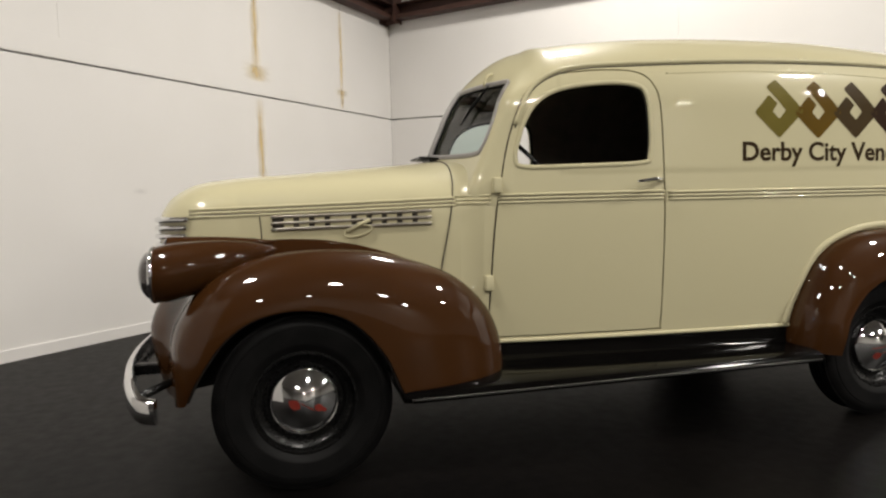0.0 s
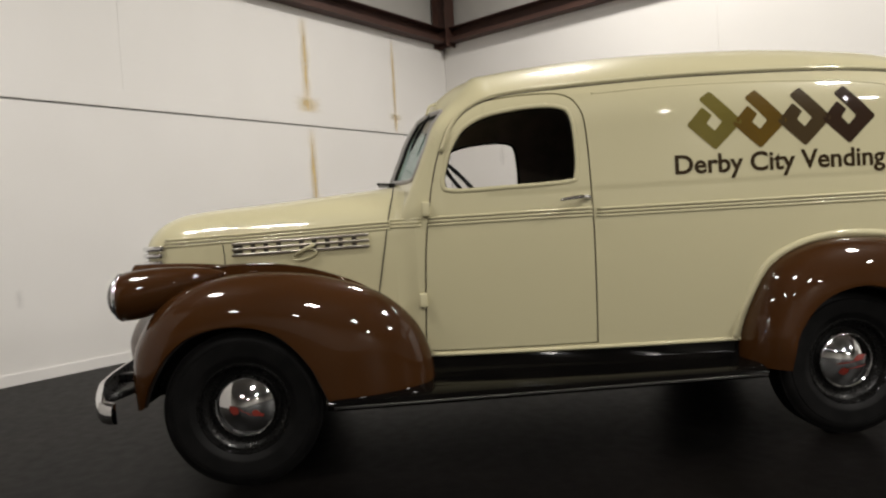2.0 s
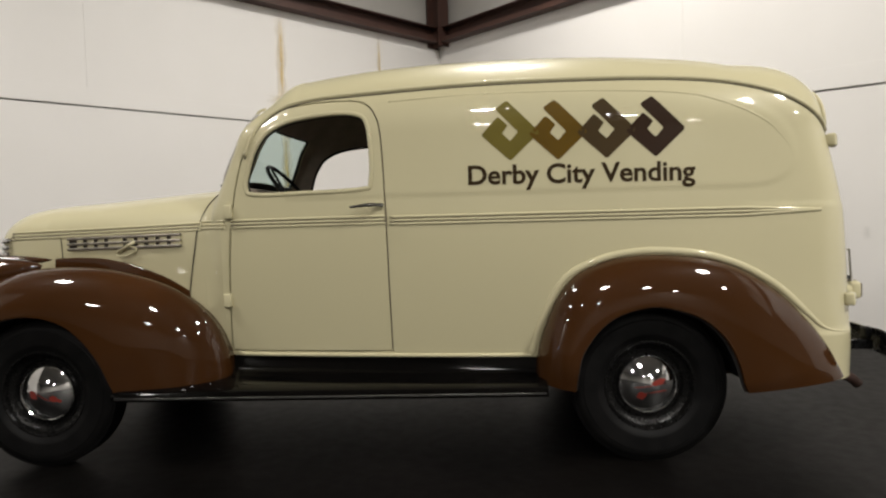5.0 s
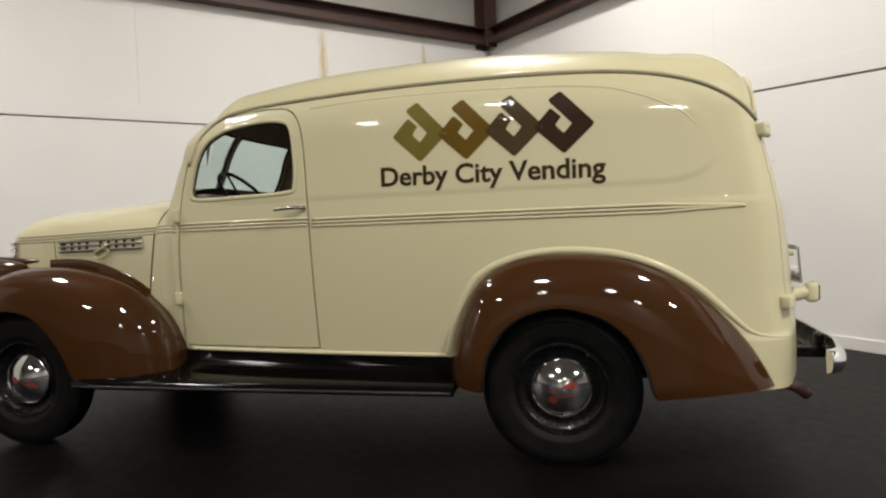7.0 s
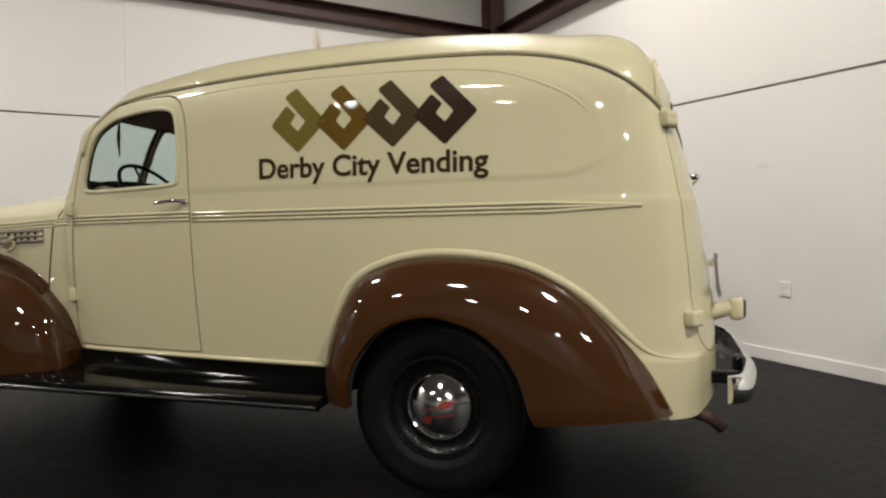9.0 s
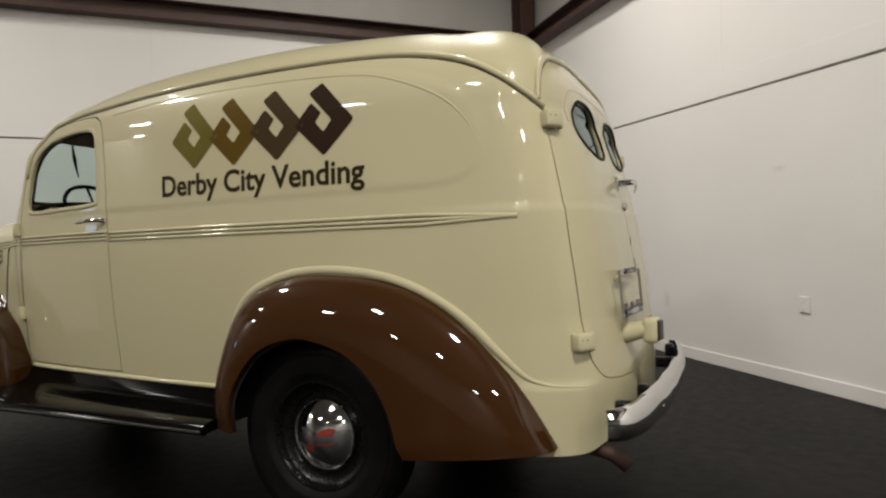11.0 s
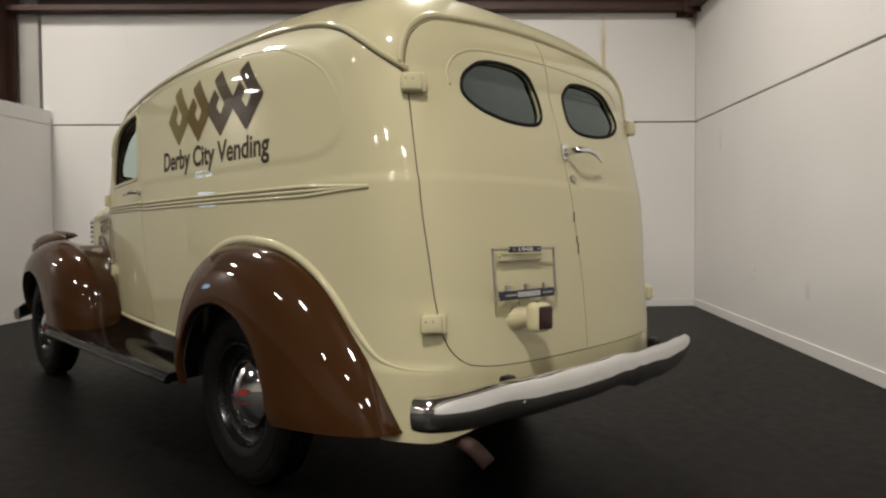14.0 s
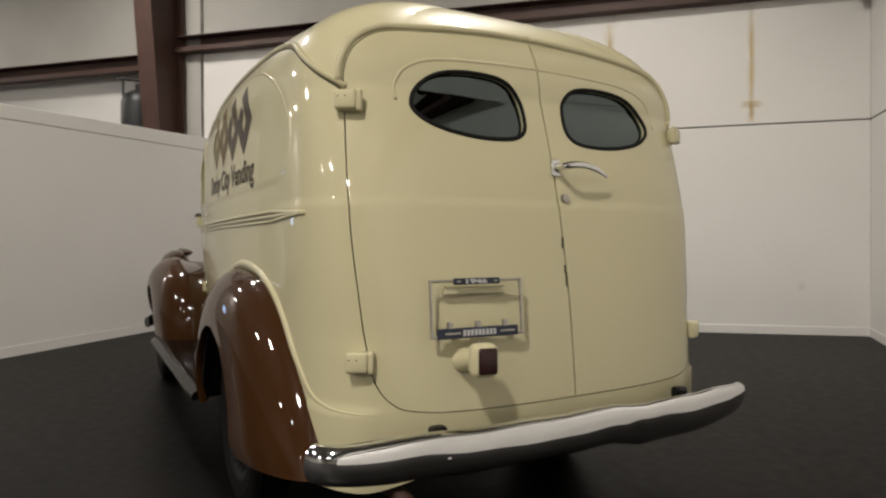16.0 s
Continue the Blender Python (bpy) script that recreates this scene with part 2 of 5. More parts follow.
def lathe(name, profile, mat, parent, centre, axis="y", n=64, label="", sign=1):
    """A body of revolution about an axis along y; profile: (radius, distance outward)."""
    verts, faces = [], []
    m = len(profile)
    for i in range(n):
        a = 2 * math.pi * i / n
        for r, d in profile:
            verts.append((centre[0] + r * math.cos(a), centre[1] + sign * d, centre[2] + r * math.sin(a)))
    for i in range(n):
        for j in range(m - 1):
            a, b = i * m + j, ((i + 1) % n) * m + j
            q = (a, b, b + 1, a + 1)
            faces.append(q if sign < 0 else q[::-1])
    return flat_where_sharp(mesh_ob(name, verts, faces, mat, parent, True, label), 40)


def grid_faces(rows, cols, wrap=False):
    f = []
    for i in range(rows - 1):
        for j in range(cols if wrap else cols - 1):
            k = (j + 1) % cols
            f.append((i * cols + j, i * cols + k, (i + 1) * cols + k, (i + 1) * cols + j))
    return f


def mirror_ob(ob, parent=None):
    """The same part on the other side of the truck."""
    me = ob.data.copy()
    me.transform(Matrix.Diagonal((1, -1, 1, 1)))
    me.flip_normals()
    o = new(ob.name.split(".")[0], me)
    o.parent = parent or ob.parent
    if "label" in ob:
        o["label"] = ob["label"]
    return o


# ---------------------------------------------------------------- the room
CORNER = np.array((1.672, 6.345))
DA = np.array((-math.cos(radians(47.5)), -math.sin(radians(47.5))))      # from the corner along the front wall
DB = np.array((math.cos(radians(52)), -math.sin(radians(52))))       # from the corner along the long wall
PO = CORNER + DA * 8.30                                              # where the partition meets the front wall
DP = np.array((math.cos(radians(-46)), math.sin(radians(-46))))


def seam_a(s): return 2.440 - 0.006 * s
def seam_b(s): return 2.440 - 0.046 * s
def girt_a(s): return 3.882 - 0.011 * s
def girt_b(s): return 3.882 - 0.055 * s


def slab(name, origin, d, nrm, s0, s1, zlo, zhi, depth, mat, parent=None, n=1, label="", kind="", category="", bevel=0.0):
    """An upright slab along d from s0 to s1, its visible face at nrm*0, its body behind; zlo and zhi are functions of s or numbers."""
    lo = zlo if callable(zlo) else (lambda s: zlo)
    hi = zhi if callable(zhi) else (lambda s: zhi)
    bm = bmesh.new()
    vs = []
    for s in (s0, s1):
        for off in (0, -depth):
            p = origin + d * s + nrm * off
            vs.append([bm.verts.new((p[0], p[1], lo(s))), bm.verts.new((p[0], p[1], hi(s)))])
    a, b, c, e = vs
    for q in ((a[0], c[0], c[1], a[1]), (b[0], b[1], e[1], e[0]), (a[0], a[1], b[1], b[0]), (c[0], e[0], e[1], c[1]), (a[1], c[1], e[1], b[1]), (a[0], b[0], e[0], c[0])):
        bm.faces.new(q)
    if bevel:
        bmesh.ops.bevel(bm, geom=bm.edges[:], offset=bevel, segments=2, profile=0.5, affect="EDGES")
    return tagged(part(name, bm, mat, parent, label), "", category, "", kind)


NA = np.array((-DA[1], DA[0]))
NA = NA if NA @ (np.array((1.5, 0)) - CORNER) > 0 else -NA
NB = np.array((-DB[1], DB[0]))
NB = NB if NB @ (np.array((1.5, 0)) - CORNER) > 0 else -NB
NP = np.array((-DP[1], DP[0]))
NP = NP if NP @ (np.array((1.5, 0)) - PO) > 0 else -NP

bm = bmesh.new()
bmesh.ops.create_grid(bm, x_segments=30, y_segments=30, size=17)
bmesh.ops.translate(bm, vec=(2, -5, 0), verts=bm.verts)
floor = tagged(part("floor", bm, FLOOR), "black rubbery coated showroom floor, slightly dusty", "floor", "", "structure")

# front wall of boards, in two courses with a joint between
wall_a = tagged(new("wall_front"), "white painted board wall with rust runs", "wall", "", "structure")
wall_b = tagged(new("wall_long"), "white painted board wall with a baseboard", "wall", "", "structure")
# the lower course runs through, the upper one has butt joints
JA = [0.0, 2.82, 5.08, 7.34, 8.40]
JB = [0.0, 4.30, 8.6, 13.5]
for w, d, nrm, joints, seam, girt in ((wall_a, DA, NA, JA, seam_a, girt_a), (wall_b, DB, NB, JB, seam_b, girt_b)):
    slab("board", CORNER, d, nrm, 0.0005, joints[-1], 0.0, lambda s, f=seam: f(s) - 0.008, 0.06, WALL, w, bevel=0.002)
    for i in range(len(joints) - 1):
        a, b = joints[i] + 0.0005, joints[i + 1] - 0.0005
        slab("board", CORNER, d, nrm, a, b, lambda s, f=seam: f(s) + 0.008, lambda s, f=girt: f(s) + 0.02, 0.06, WALL, w, bevel=0.002)
    L = joints[-1]
    slab("backing", CORNER - nrm * 0.065, d, nrm, -0.1, L, 0.0, lambda s, f=girt: f(s) + 0.05, 0.06, SEAM, w)
    slab("insulation", CORNER - nrm * 0.05, d, nrm, -0.1, L + 4, lambda s, f=girt: f(s) + 0.03, 7.2, 0.1, GREY_VINYL, w)
    slab("baseboard", CORNER + nrm * 0.014, d, nrm, 0.014, L, 0.0, 0.10, 0.013, WALL, w, bevel=0.004)
    slab("joint_tape", CORNER + nrm * 0.0035, d, nrm, 0.02, L, lambda s, f=seam: f(s) + 0.012, lambda s, f=seam: f(s) + 0.165 + 0.004 * s, 0.003, WALL, w, bevel=0.001)
    # girt: a channel of brown steel
    g = tagged(new("steel_girt"), "brown painted steel channel girt along the wall", "steel beam", "", "structure")
    E = 8.74 if d is DA else L
    slab("web", CORNER + nrm * 0.02, d, nrm, 0.0, E, lambda s, f=girt: f(s), lambda s, f=girt: f(s) + 0.20, 0.02, STEEL_BROWN, g)
    slab("flange", CORNER + nrm * 0.16, d, nrm, 0.0, E, lambda s, f=girt: f(s) - 0.012, lambda s, f=girt: f(s), 0.16, STEEL_BROWN, g)
    slab("flange", CORNER + nrm * 0.16, d, nrm, 0.0, E, lambda s, f=girt: f(s) + 0.20, lambda s, f=girt: f(s) + 0.212, 0.16, STEEL_BROWN, g)
    slab("lip", CORNER + nrm * 0.172, d, nrm, 0.0, E, lambda s, f=girt: f(s) - 0.012, lambda s, f=girt: f(s) + 0.05, 0.012, STEEL_BROWN, g)
# the bare wall beyond the partition
slab("wall_beyond", CORNER - NA * 0.12, DA, NA, 8.30, 13.0, 0.0, lambda s: girt_a(s) + 0.05, 0.1, WALL, None, label="bare white insulated wall beyond the partition", kind="structure", category="wall")
# corner post above the girts
pc = CORNER + (NA + NB) * 0.16


def column(name, at, d, w, h, z0, z1, label):
    """A wide flange steel column: two flanges and a web."""
    col = tagged(new(name), label, "steel column", "", "structure")
    n2 = np.array((-d[1], d[0]))
    for off in (-h / 2, h / 2 - 0.014):
        p = at + n2 * off - d * (w / 2)
        slab("flange", p + n2 * 0.014, d, n2, 0.0, w, z0, z1, 0.014, STEEL_BROWN, col)
    slab("web", at - d * 0.005 - n2 * (h / 2 - 0.016), n2, d, 0.0, h - 0.032, z0, z1, 0.01, STEEL_BROWN, col)
    return col


column("corner_column", pc, DA, 0.22, 0.25, 3.8, 7.2, "brown primed steel column in the corner above the boards")


def tapered_column(sc, w, label):
    """A built-up frame column against the front wall, its web deepening with height."""
    col = tagged(new("wall_column"), label, "steel column", "", "structure")
    def depth(z): return 0.30 + 0.098 * z
    zs = (0.0, 7.2)
    def plate(name, s0, s1, o0, o1):
        bm = bmesh.new()
        rings = []
        for z in zs:
            r = []
            for s_, o in ((s0, o0), (s1, o0), (s1, o1), (s0, o1)):
                p = CORNER + DA * s_ + NA * (o(z) if callable(o) else o)
                r.append(bm.verts.new((p[0], p[1], z)))
            rings.append(r)
        a, b = rings
        for k in range(4):
            bm.faces.new((a[k], a[(k + 1) % 4], b[(k + 1) % 4], b[k]))
        bm.faces.new(a[::-1])
        bm.faces.new(b)
        part(name, bm, STEEL_BROWN, col)
    plate("flange", sc - w / 2, sc + w / 2, depth, lambda z: depth(z) + 0.016)
    plate("flange", sc - w / 2, sc + w / 2, 0.02, 0.036)
    plate("web", sc - 0.006, sc + 0.006, 0.038, lambda z: depth(z) - 0.002)
    return col


tapered_column(8.82, 0.26, "brown primed tapered steel column behind the partition")
# the girt goes on, lower, beyond the column
gb = tagged(new("steel_girt"), "brown painted steel channel girt beyond the column", "steel beam", "", "structure")
slab("web", CORNER + NA * 0.02, DA, NA, 8.98, 13.0, lambda s: girt_a(s) - 0.20, lambda s: girt_a(s), 0.02, STEEL_BROWN, gb)
for dz in (-0.212, 0.0):
    slab("flange", CORNER + NA * 0.14, DA, NA, 8.98, 13.0, lambda s, k=dz: girt_a(s) + k, lambda s, k=dz: girt_a(s) + k + 0.012, 0.14, STEEL_BROWN, gb)
slab("lip", CORNER + NA * 0.152, DA, NA, 8.98, 13.0, lambda s: girt_a(s) - 0.212, lambda s: girt_a(s) - 0.15, 0.012, STEEL_BROWN, gb)
# plastered end return next to that column
slab("board_end", CORNER + NA * 0.02, DA, NA, 8.43, 8.66, 0.0, 7.2, 0.25, GREY_VINYL, None, label="grey end return of the board wall", kind="structure", category="wall")

# partition
part_len = 3.25
def ptop(s): return 2.57 - 0.05 * s
pw = tagged(new("wall_partition"), "free-standing white painted partition wall with a top rail", "wall", "", "structure")
slab("panel", PO, DP, NP, 0.02, part_len, 0.0, lambda s: ptop(s) - 0.184 + 0.015 * s, 0.1, WALL, pw)
slab("top_rail", PO + NP * 0.012, DP, NP, 0.02, part_len, lambda s: ptop(s) - 0.180 + 0.015 * s, lambda s: ptop(s), 0.125, WALL, pw, bevel=0.004)
slab("baseboard", PO + NP * 0.013, DP, NP, 0.03, part_len, 0.0, 0.10, 0.012, WALL, pw, bevel=0.003)

# far hall: plain walls and roof that close the place
for nm, o, d, s in (("hall_wall_west", (-13, -20), (0, 1), 33), ("hall_wall_south", (-13, -20), (1, 0), 31), ("hall_wall_east", (18, -20), (0, 1), 26)):
    o, d = np.array(o, float), np.array(d, float)
    nn = np.array((-d[1], d[0]))
    nn = nn if nn @ (np.array((2.0, -5.0)) - o) > 0 else -nn
    slab(nm, o, d, nn, 0, s, 0, 7.2, 0.2, HALL_VINYL, None, label="plain grey insulated hall wall", kind="structure", category="wall")
tagged(part("ceiling", box_bm(34, 34, 0.2, (2, -5, 7.3)), GREY_VINYL), "grey insulated hall ceiling", "ceiling", "", "structure")


def hall_window():
    """A daylit window far out in the hall, known from its blue glints on the paint."""
    ob = tagged(new("window_1"), "daylit steel window in the far hall wall", "window", "", "structure")
    day = bpy.data.materials.new("daylight_pane")
    day.use_nodes = True
    e = day.node_tree.nodes["Principled BSDF"]
    e.inputs["Base Color"].default_value = (0.5, 0.6, 0.8, 1)
    e.inputs["Emission Color"].default_value = (0.45, 0.66, 1.0, 1)
    e.inputs["Emission Strength"].default_value = 4.0
    for k in range(2):
        part("pane", box_bm(0.02, 0.44, 0.72, (-12.96, -7.42 + 0.49 * k, 1.95)), day, ob)
    for y in (-7.665, -7.175, -6.685):
        part("mullion", box_bm(0.06, 0.05, 0.84, (-12.95, y, 1.95), 0.006), STEEL_BROWN, ob)
    for z in (1.565, 2.335):
        part("rail", box_bm(0.058, 1.03, 0.05, (-12.95, -7.175, z), 0.006), STEEL_BROWN, ob)


hall_window()


def rust_run(s, zlo, zhi, width, label, d=DA, nrm=NA, mat=STAIN, name="rust_stain", group="rust runs on the wall"):
    p = CORNER + d * s + nrm * 0.004
    bm = bmesh.new()
    n = 24
    prev = None
    for i in range(n + 1):
        u = i / n
        z = zlo + (zhi - zlo) * u
        w = width * (0.5 + 0.5 * abs(math.sin(u * 9 + s)))
        o = 0.01 * math.sin(u * 13 + s * 3)
        row = [bm.verts.new((*(p + d * (o + k * w)), z)) for k in (-0.5, 0.5)]
        if prev:
            bm.faces.new((prev[0], prev[1], row[1], row[0]))
        prev = row
    # local axes along the wall, so that the run fades across its width
    m = Matrix(((d[0], nrm[0], 0, p[0]), (d[1], nrm[1], 0, p[1]), (0, 0, 1, 0), (0, 0, 0, 1)))
    bmesh.ops.transform(bm, matrix=m.inverted(), verts=bm.verts)
    ob = part(name, bm, mat)
    ob.matrix_world = m
    return tagged(ob, label, "stain", group, "structure")


for s, lo, hi, w in ((2.83, 2.60, 3.78, 0.17), (2.82, 2.58, 2.78, 0.50), (2.80, 1.2, 2.42, 0.17), (1.235, 2.5, 3.84, 0.105), (1.235, 2.62, 2.72, 0.34), (1.235, 2.45, 2.72, 0.10)):
    rust_run(s, lo, hi, w, "yellow-brown rust run down the white wall boards")

# faint scuffs and dirty smears on both walls
for d, nrm, rows in ((DA, NA, ((7.3, 1.02, 1.07, 0.16), (6.1, 0.62, 0.80, 0.10), (4.4, 1.3, 1.36, 0.22), (0.7, 0.5, 0.62, 0.14), (6.7, 2.0, 2.25, 0.12))),
                     (DB, NB, ((2.3, 1.15, 1.19, 0.14), (3.4, 0.42, 0.60, 0.16), (4.9, 1.55, 1.60, 0.20), (6.0, 0.9, 1.02, 0.10), (1.1, 1.9, 2.2, 0.16)))):
    for s, lo, hi, w in rows:
        rust_run(s, lo, hi, w, "faint grey scuff on the white wall boards", d, nrm, SCUFF, "scuff_mark", "scuffs on the walls")


def outlet(s):
    p = CORNER + DB * s + NB * 0.008
    ob = tagged(new("wall_outlet"), "white painted double socket outlet on the long wall", "socket", "socket outlets")
    ob.matrix_world = Matrix(((DB[0], NB[0], 0, p[0]), (DB[1], NB[1], 0, p[1]), (0, 0, 1, 0.59), (0, 0, 0, 1)))
    part("cover_plate", box_bm(0.10, 0.008, 0.115, (0, -0.002, 0), 0.003), WALL, ob)
    for k in (-0.03, 0.03):
        part("socket", box_bm(0.032, 0.005, 0.035, (0, 0.002, k), 0.002), WALL, ob)


outlet(5.1)
outlet(2.18)


def tank():
    """Dark cylinder with a carrying handle that shows above the partition."""
    p = CORNER + DA * 9.22 + NA * 0.30
    ob = tagged(new("gas_tank"), "dark steel tank with a handle on a bracket beside the column", "tank")
    ob.location = (p[0], p[1], 0)
    prof = [(0.0, 2.35), (0.20, 2.36), (0.235, 2.42), (0.235, 3.05), (0.20, 3.16), (0.10, 3.22), (0.05, 3.23), (0.05, 3.32), (0.0, 3.325)]
    verts, faces = [], []
    n = 32
    for i in range(n):
        a = 2 * math.pi * i / n
        verts += [(r * math.cos(a), r * math.sin(a), z) for r, z in prof]
    m = len(prof)
    for i in range(n):
        for j in range(m - 1):
            a, b = i * m + j, ((i + 1) % n) * m + j
            faces.append((a, b, b + 1, a + 1))
    mesh_ob("shell", verts, faces, TANK, ob)
    part("handle", box_bm(0.05, 0.56, 0.035, (0.0, 0.0, 3.37), 0.01), TANK, ob)
    for k in (-0.2, 0.2):
        part("handle_post", box_bm(0.03, 0.03, 0.22, (0, k, 3.25), 0.006), TANK, ob)
    part("bracket", box_bm(0.4, 0.3, 2.36, (0, 0, 1.18), 0.01), STEEL_BROWN, ob)


tank()


# ---------------------------------------------------------------- the truck: shell
from mathutils.bvhtree import BVHTree

truck = tagged(new("panel_truck"), "glossy cream and brown vintage panel delivery truck parked indoors", "truck")


def curve1(pts):
    """A smooth function through (x, value) pairs."""
    p = spline(pts, 400)
    return lambda x: float(np.interp(x, p[:, 0], p[:, 1]))


_belt = curve1([(0.55, 0.565), (0.88, 0.640), (1.2, 0.690), (1.66, 0.742), (2.1, 0.780), (2.6, 0.800), (3.1, 0.803), (3.45, 0.795), (3.7, 0.79)])
_rear = curve1([(0.30, 4.020), (0.56, 4.022), (0.8, 4.003), (1.0, 3.975), (1.23, 3.935), (1.4, 3.893), (1.55, 3.849), (1.7, 3.80)])
_front = curve1([(0.30, 0.742), (0.9, 0.742), (1.15, 0.742), (1.22, 0.748), (1.30, 0.778), (1.385, 0.815), (1.47, 0.852), (1.55, 0.8875), (1.7, 0.953)])
_crown = curve1([(1.0, 1.908), (1.25, 1.953), (1.6, 1.988), (2.1, 2.011), (2.7, 2.011), (3.2, 1.977), (3.45, 1.939), (3.8, 1.914)])
XF, XR, ZT = 1.25, 3.45, 1.55


def half_width(x, z):
    w = _belt(x)
    if z < 1.15:
        w -= (0.055 - 0.045 * min(1, max(0, (x - 2.4) / 0.8))) * ((1.15 - z) / 0.65) ** 1.6
    if z > 1.2:
        w -= 0.02 * (z - 1.2)
    return w


def resample(p, n):
    p = np.array(p)
    s = np.concatenate([[0], np.cumsum(np.linalg.norm(np.diff(p, axis=0), axis=1))])
    t = np.linspace(0, s[-1], n)
    return np.stack([np.interp(t, s, p[:, 0]), np.interp(t, s, p[:, 1])], 1)


NF, NS, NR = 96, 172, 92
SWEEP, YP = 0.20, 0.57
VEE = (SWEEP - 0.055) * YP          # how far the windscreen's middle stands ahead of its corners


def outline(z):
    """Half the plan of the body at height z, from the front's middle round the near side to the rear's middle."""
    xf, xr = _front(z), _rear(z)
    a = []
    for q in np.linspace(0, math.pi / 2, 200):
        c, s = math.cos(q) ** (2 / 12), math.sin(q) ** (2 / 12)
        x = XF - (XF - xf) * c
        a.append((x, -half_width(x, z) * s))
    box_front = resample(a, NF)
    # from the windscreen's foot upwards: two flat panes swept back from the middle, and a rounded corner post
    xo, yo, xc = xf - VEE + SWEEP * YP, YP, 0.985
    a = [(xf - VEE + SWEEP * y, -y) for y in np.linspace(0, yo, 40, endpoint=False)]
    for q in np.linspace(0, math.pi / 2, 120):
        c, s = max(math.cos(q), 0) ** (2 / 2.2), math.sin(q) ** (2 / 2.2)
        x = xc - (xc - xo) * c
        a.append((x, -(yo + (half_width(xc, z) - yo) * s)))
    a += [(x, -half_width(x, z)) for x in np.linspace(xc, XF, 30)[1:]]
    vee_front = resample(a, NF)
    k = min(1, max(0, (z - 1.10) / 0.12))
    front = box_front * (1 - k) + vee_front * k
    side = np.array([(x, -half_width(x, z)) for x in np.linspace(XF, XR, NS)])[1:-1]
    b = []
    for q in np.linspace(0, math.pi / 2, 200):
        nr = 3.6 + 0.8 * min(1, max(0, (z - 0.8) / 0.4))
        c, s = max(math.cos(q), 0) ** (2 / nr), math.sin(q) ** (2 / nr)
        x = XR + (xr - XR) * s
        b.append((x, -half_width(XR, z) * c))
    return np.vstack([front, side, resample(b, NR)])


NC = NF + NS - 2 + NR
NW, NT = 92, 46
ref = outline(1.15)
top = outline(ZT)
zlow = np.interp(ref[:, 0], [3.3, 3.75], [0.49, 0.355])
zlow[:NF] = 0.49
rise = np.clip((0.70 + ref[:, 1]) / 0.25, 0, 1)
zlow[NC - NR:] += (0.055 * rise * rise * (3 - 2 * rise))[NC - NR:]
ZL = [outline(z) for z in np.linspace(0.34, ZT, 61)]
G = np.zeros((NW + NT, NC, 3))
for i in range(NW):
    v = i / (NW - 1)
    z = zlow + (ZT - zlow) * v
    k = (z - 0.34) / (ZT - 0.34) * 60
    k0 = np.clip(k.astype(int), 0, 59)
    f = k - k0
    for j in range(NC):
        p = ZL[k0[j]][j] * (1 - f[j]) + ZL[k0[j] + 1][j] * f[j]
        G[i, j] = (p[0], p[1], z[j])
def smooth01(a):
    a = min(1.0, max(0.0, a))
    return a * a * (3 - 2 * a)


# the roof's front edge rounds off above the windscreen
_ax, _by = XF - _front(ZT) + VEE, half_width(XF, ZT)
round_top = resample([(XF - _ax * math.cos(q) ** (2 / 2.1), -_by * math.sin(q) ** (2 / 2.1)) for q in np.linspace(0, math.pi / 2 - 1e-9, 300)], NF)
for j in range(NC):
    x, y = top[j]
    if j < NF:
        u = 1 - j / (NF - 1)
        wc = min(1, u / 0.35)
        wc = wc * wc * (3 - 2 * wc)
        u = min(1, u / 0.5)
        wf, wr, sx = u * u * (3 - 2 * u), 0.0, XF
    elif j >= NC - NR:
        u = (j - (NC - NR)) / (NR - 1)
        wf, wr, sx = 0.0, min(1, 2.2 * u) ** 1.5, XR
    else:
        wf = wr = 0.0
        sx = x
    wc = wc if j < NF else 0.0
    w2 = smooth01((1.80 - x) / 0.65)
    n = 3.0 - 1.0 * wr - 0.42 * w2 - 0.48 * wc
    m = 2.5 - 0.5 * wr - 0.22 * w2 - 0.23 * wc
    zc = _crown(sx)
    for i in range(1, NT + 1):
        q = math.pi / 2 * i / NT
        c, s = max(math.cos(q), 0) ** (2 / n), math.sin(q) ** (2 / m)
        z = ZT + (zc - ZT) * s
        sl = 0.36 * (z - ZT) * wf * c
        k = smooth01((z - 1.60) / 0.22)
        xx, yy = (x + (round_top[j][0] - x) * k, y + (round_top[j][1] - y) * k) if j < NF else (x, y)
        G[NW - 1 + i, j] = (sx + (xx - sx) * c + sl, yy * c, z)

# normals of the grid, then the pressed panels and creases
du = np.gradient(G, axis=1)
dv = np.gradient(G, axis=0)
NRM = np.cross(du, dv)
NRM /= np.linalg.norm(NRM, axis=2, keepdims=True) + 1e-12
if NRM[40, NF + 80, 1] > 0:
    NRM = -NRM


def smooth(a):
    a = np.clip(a, 0, 1)
    return a * a * (3 - 2 * a)


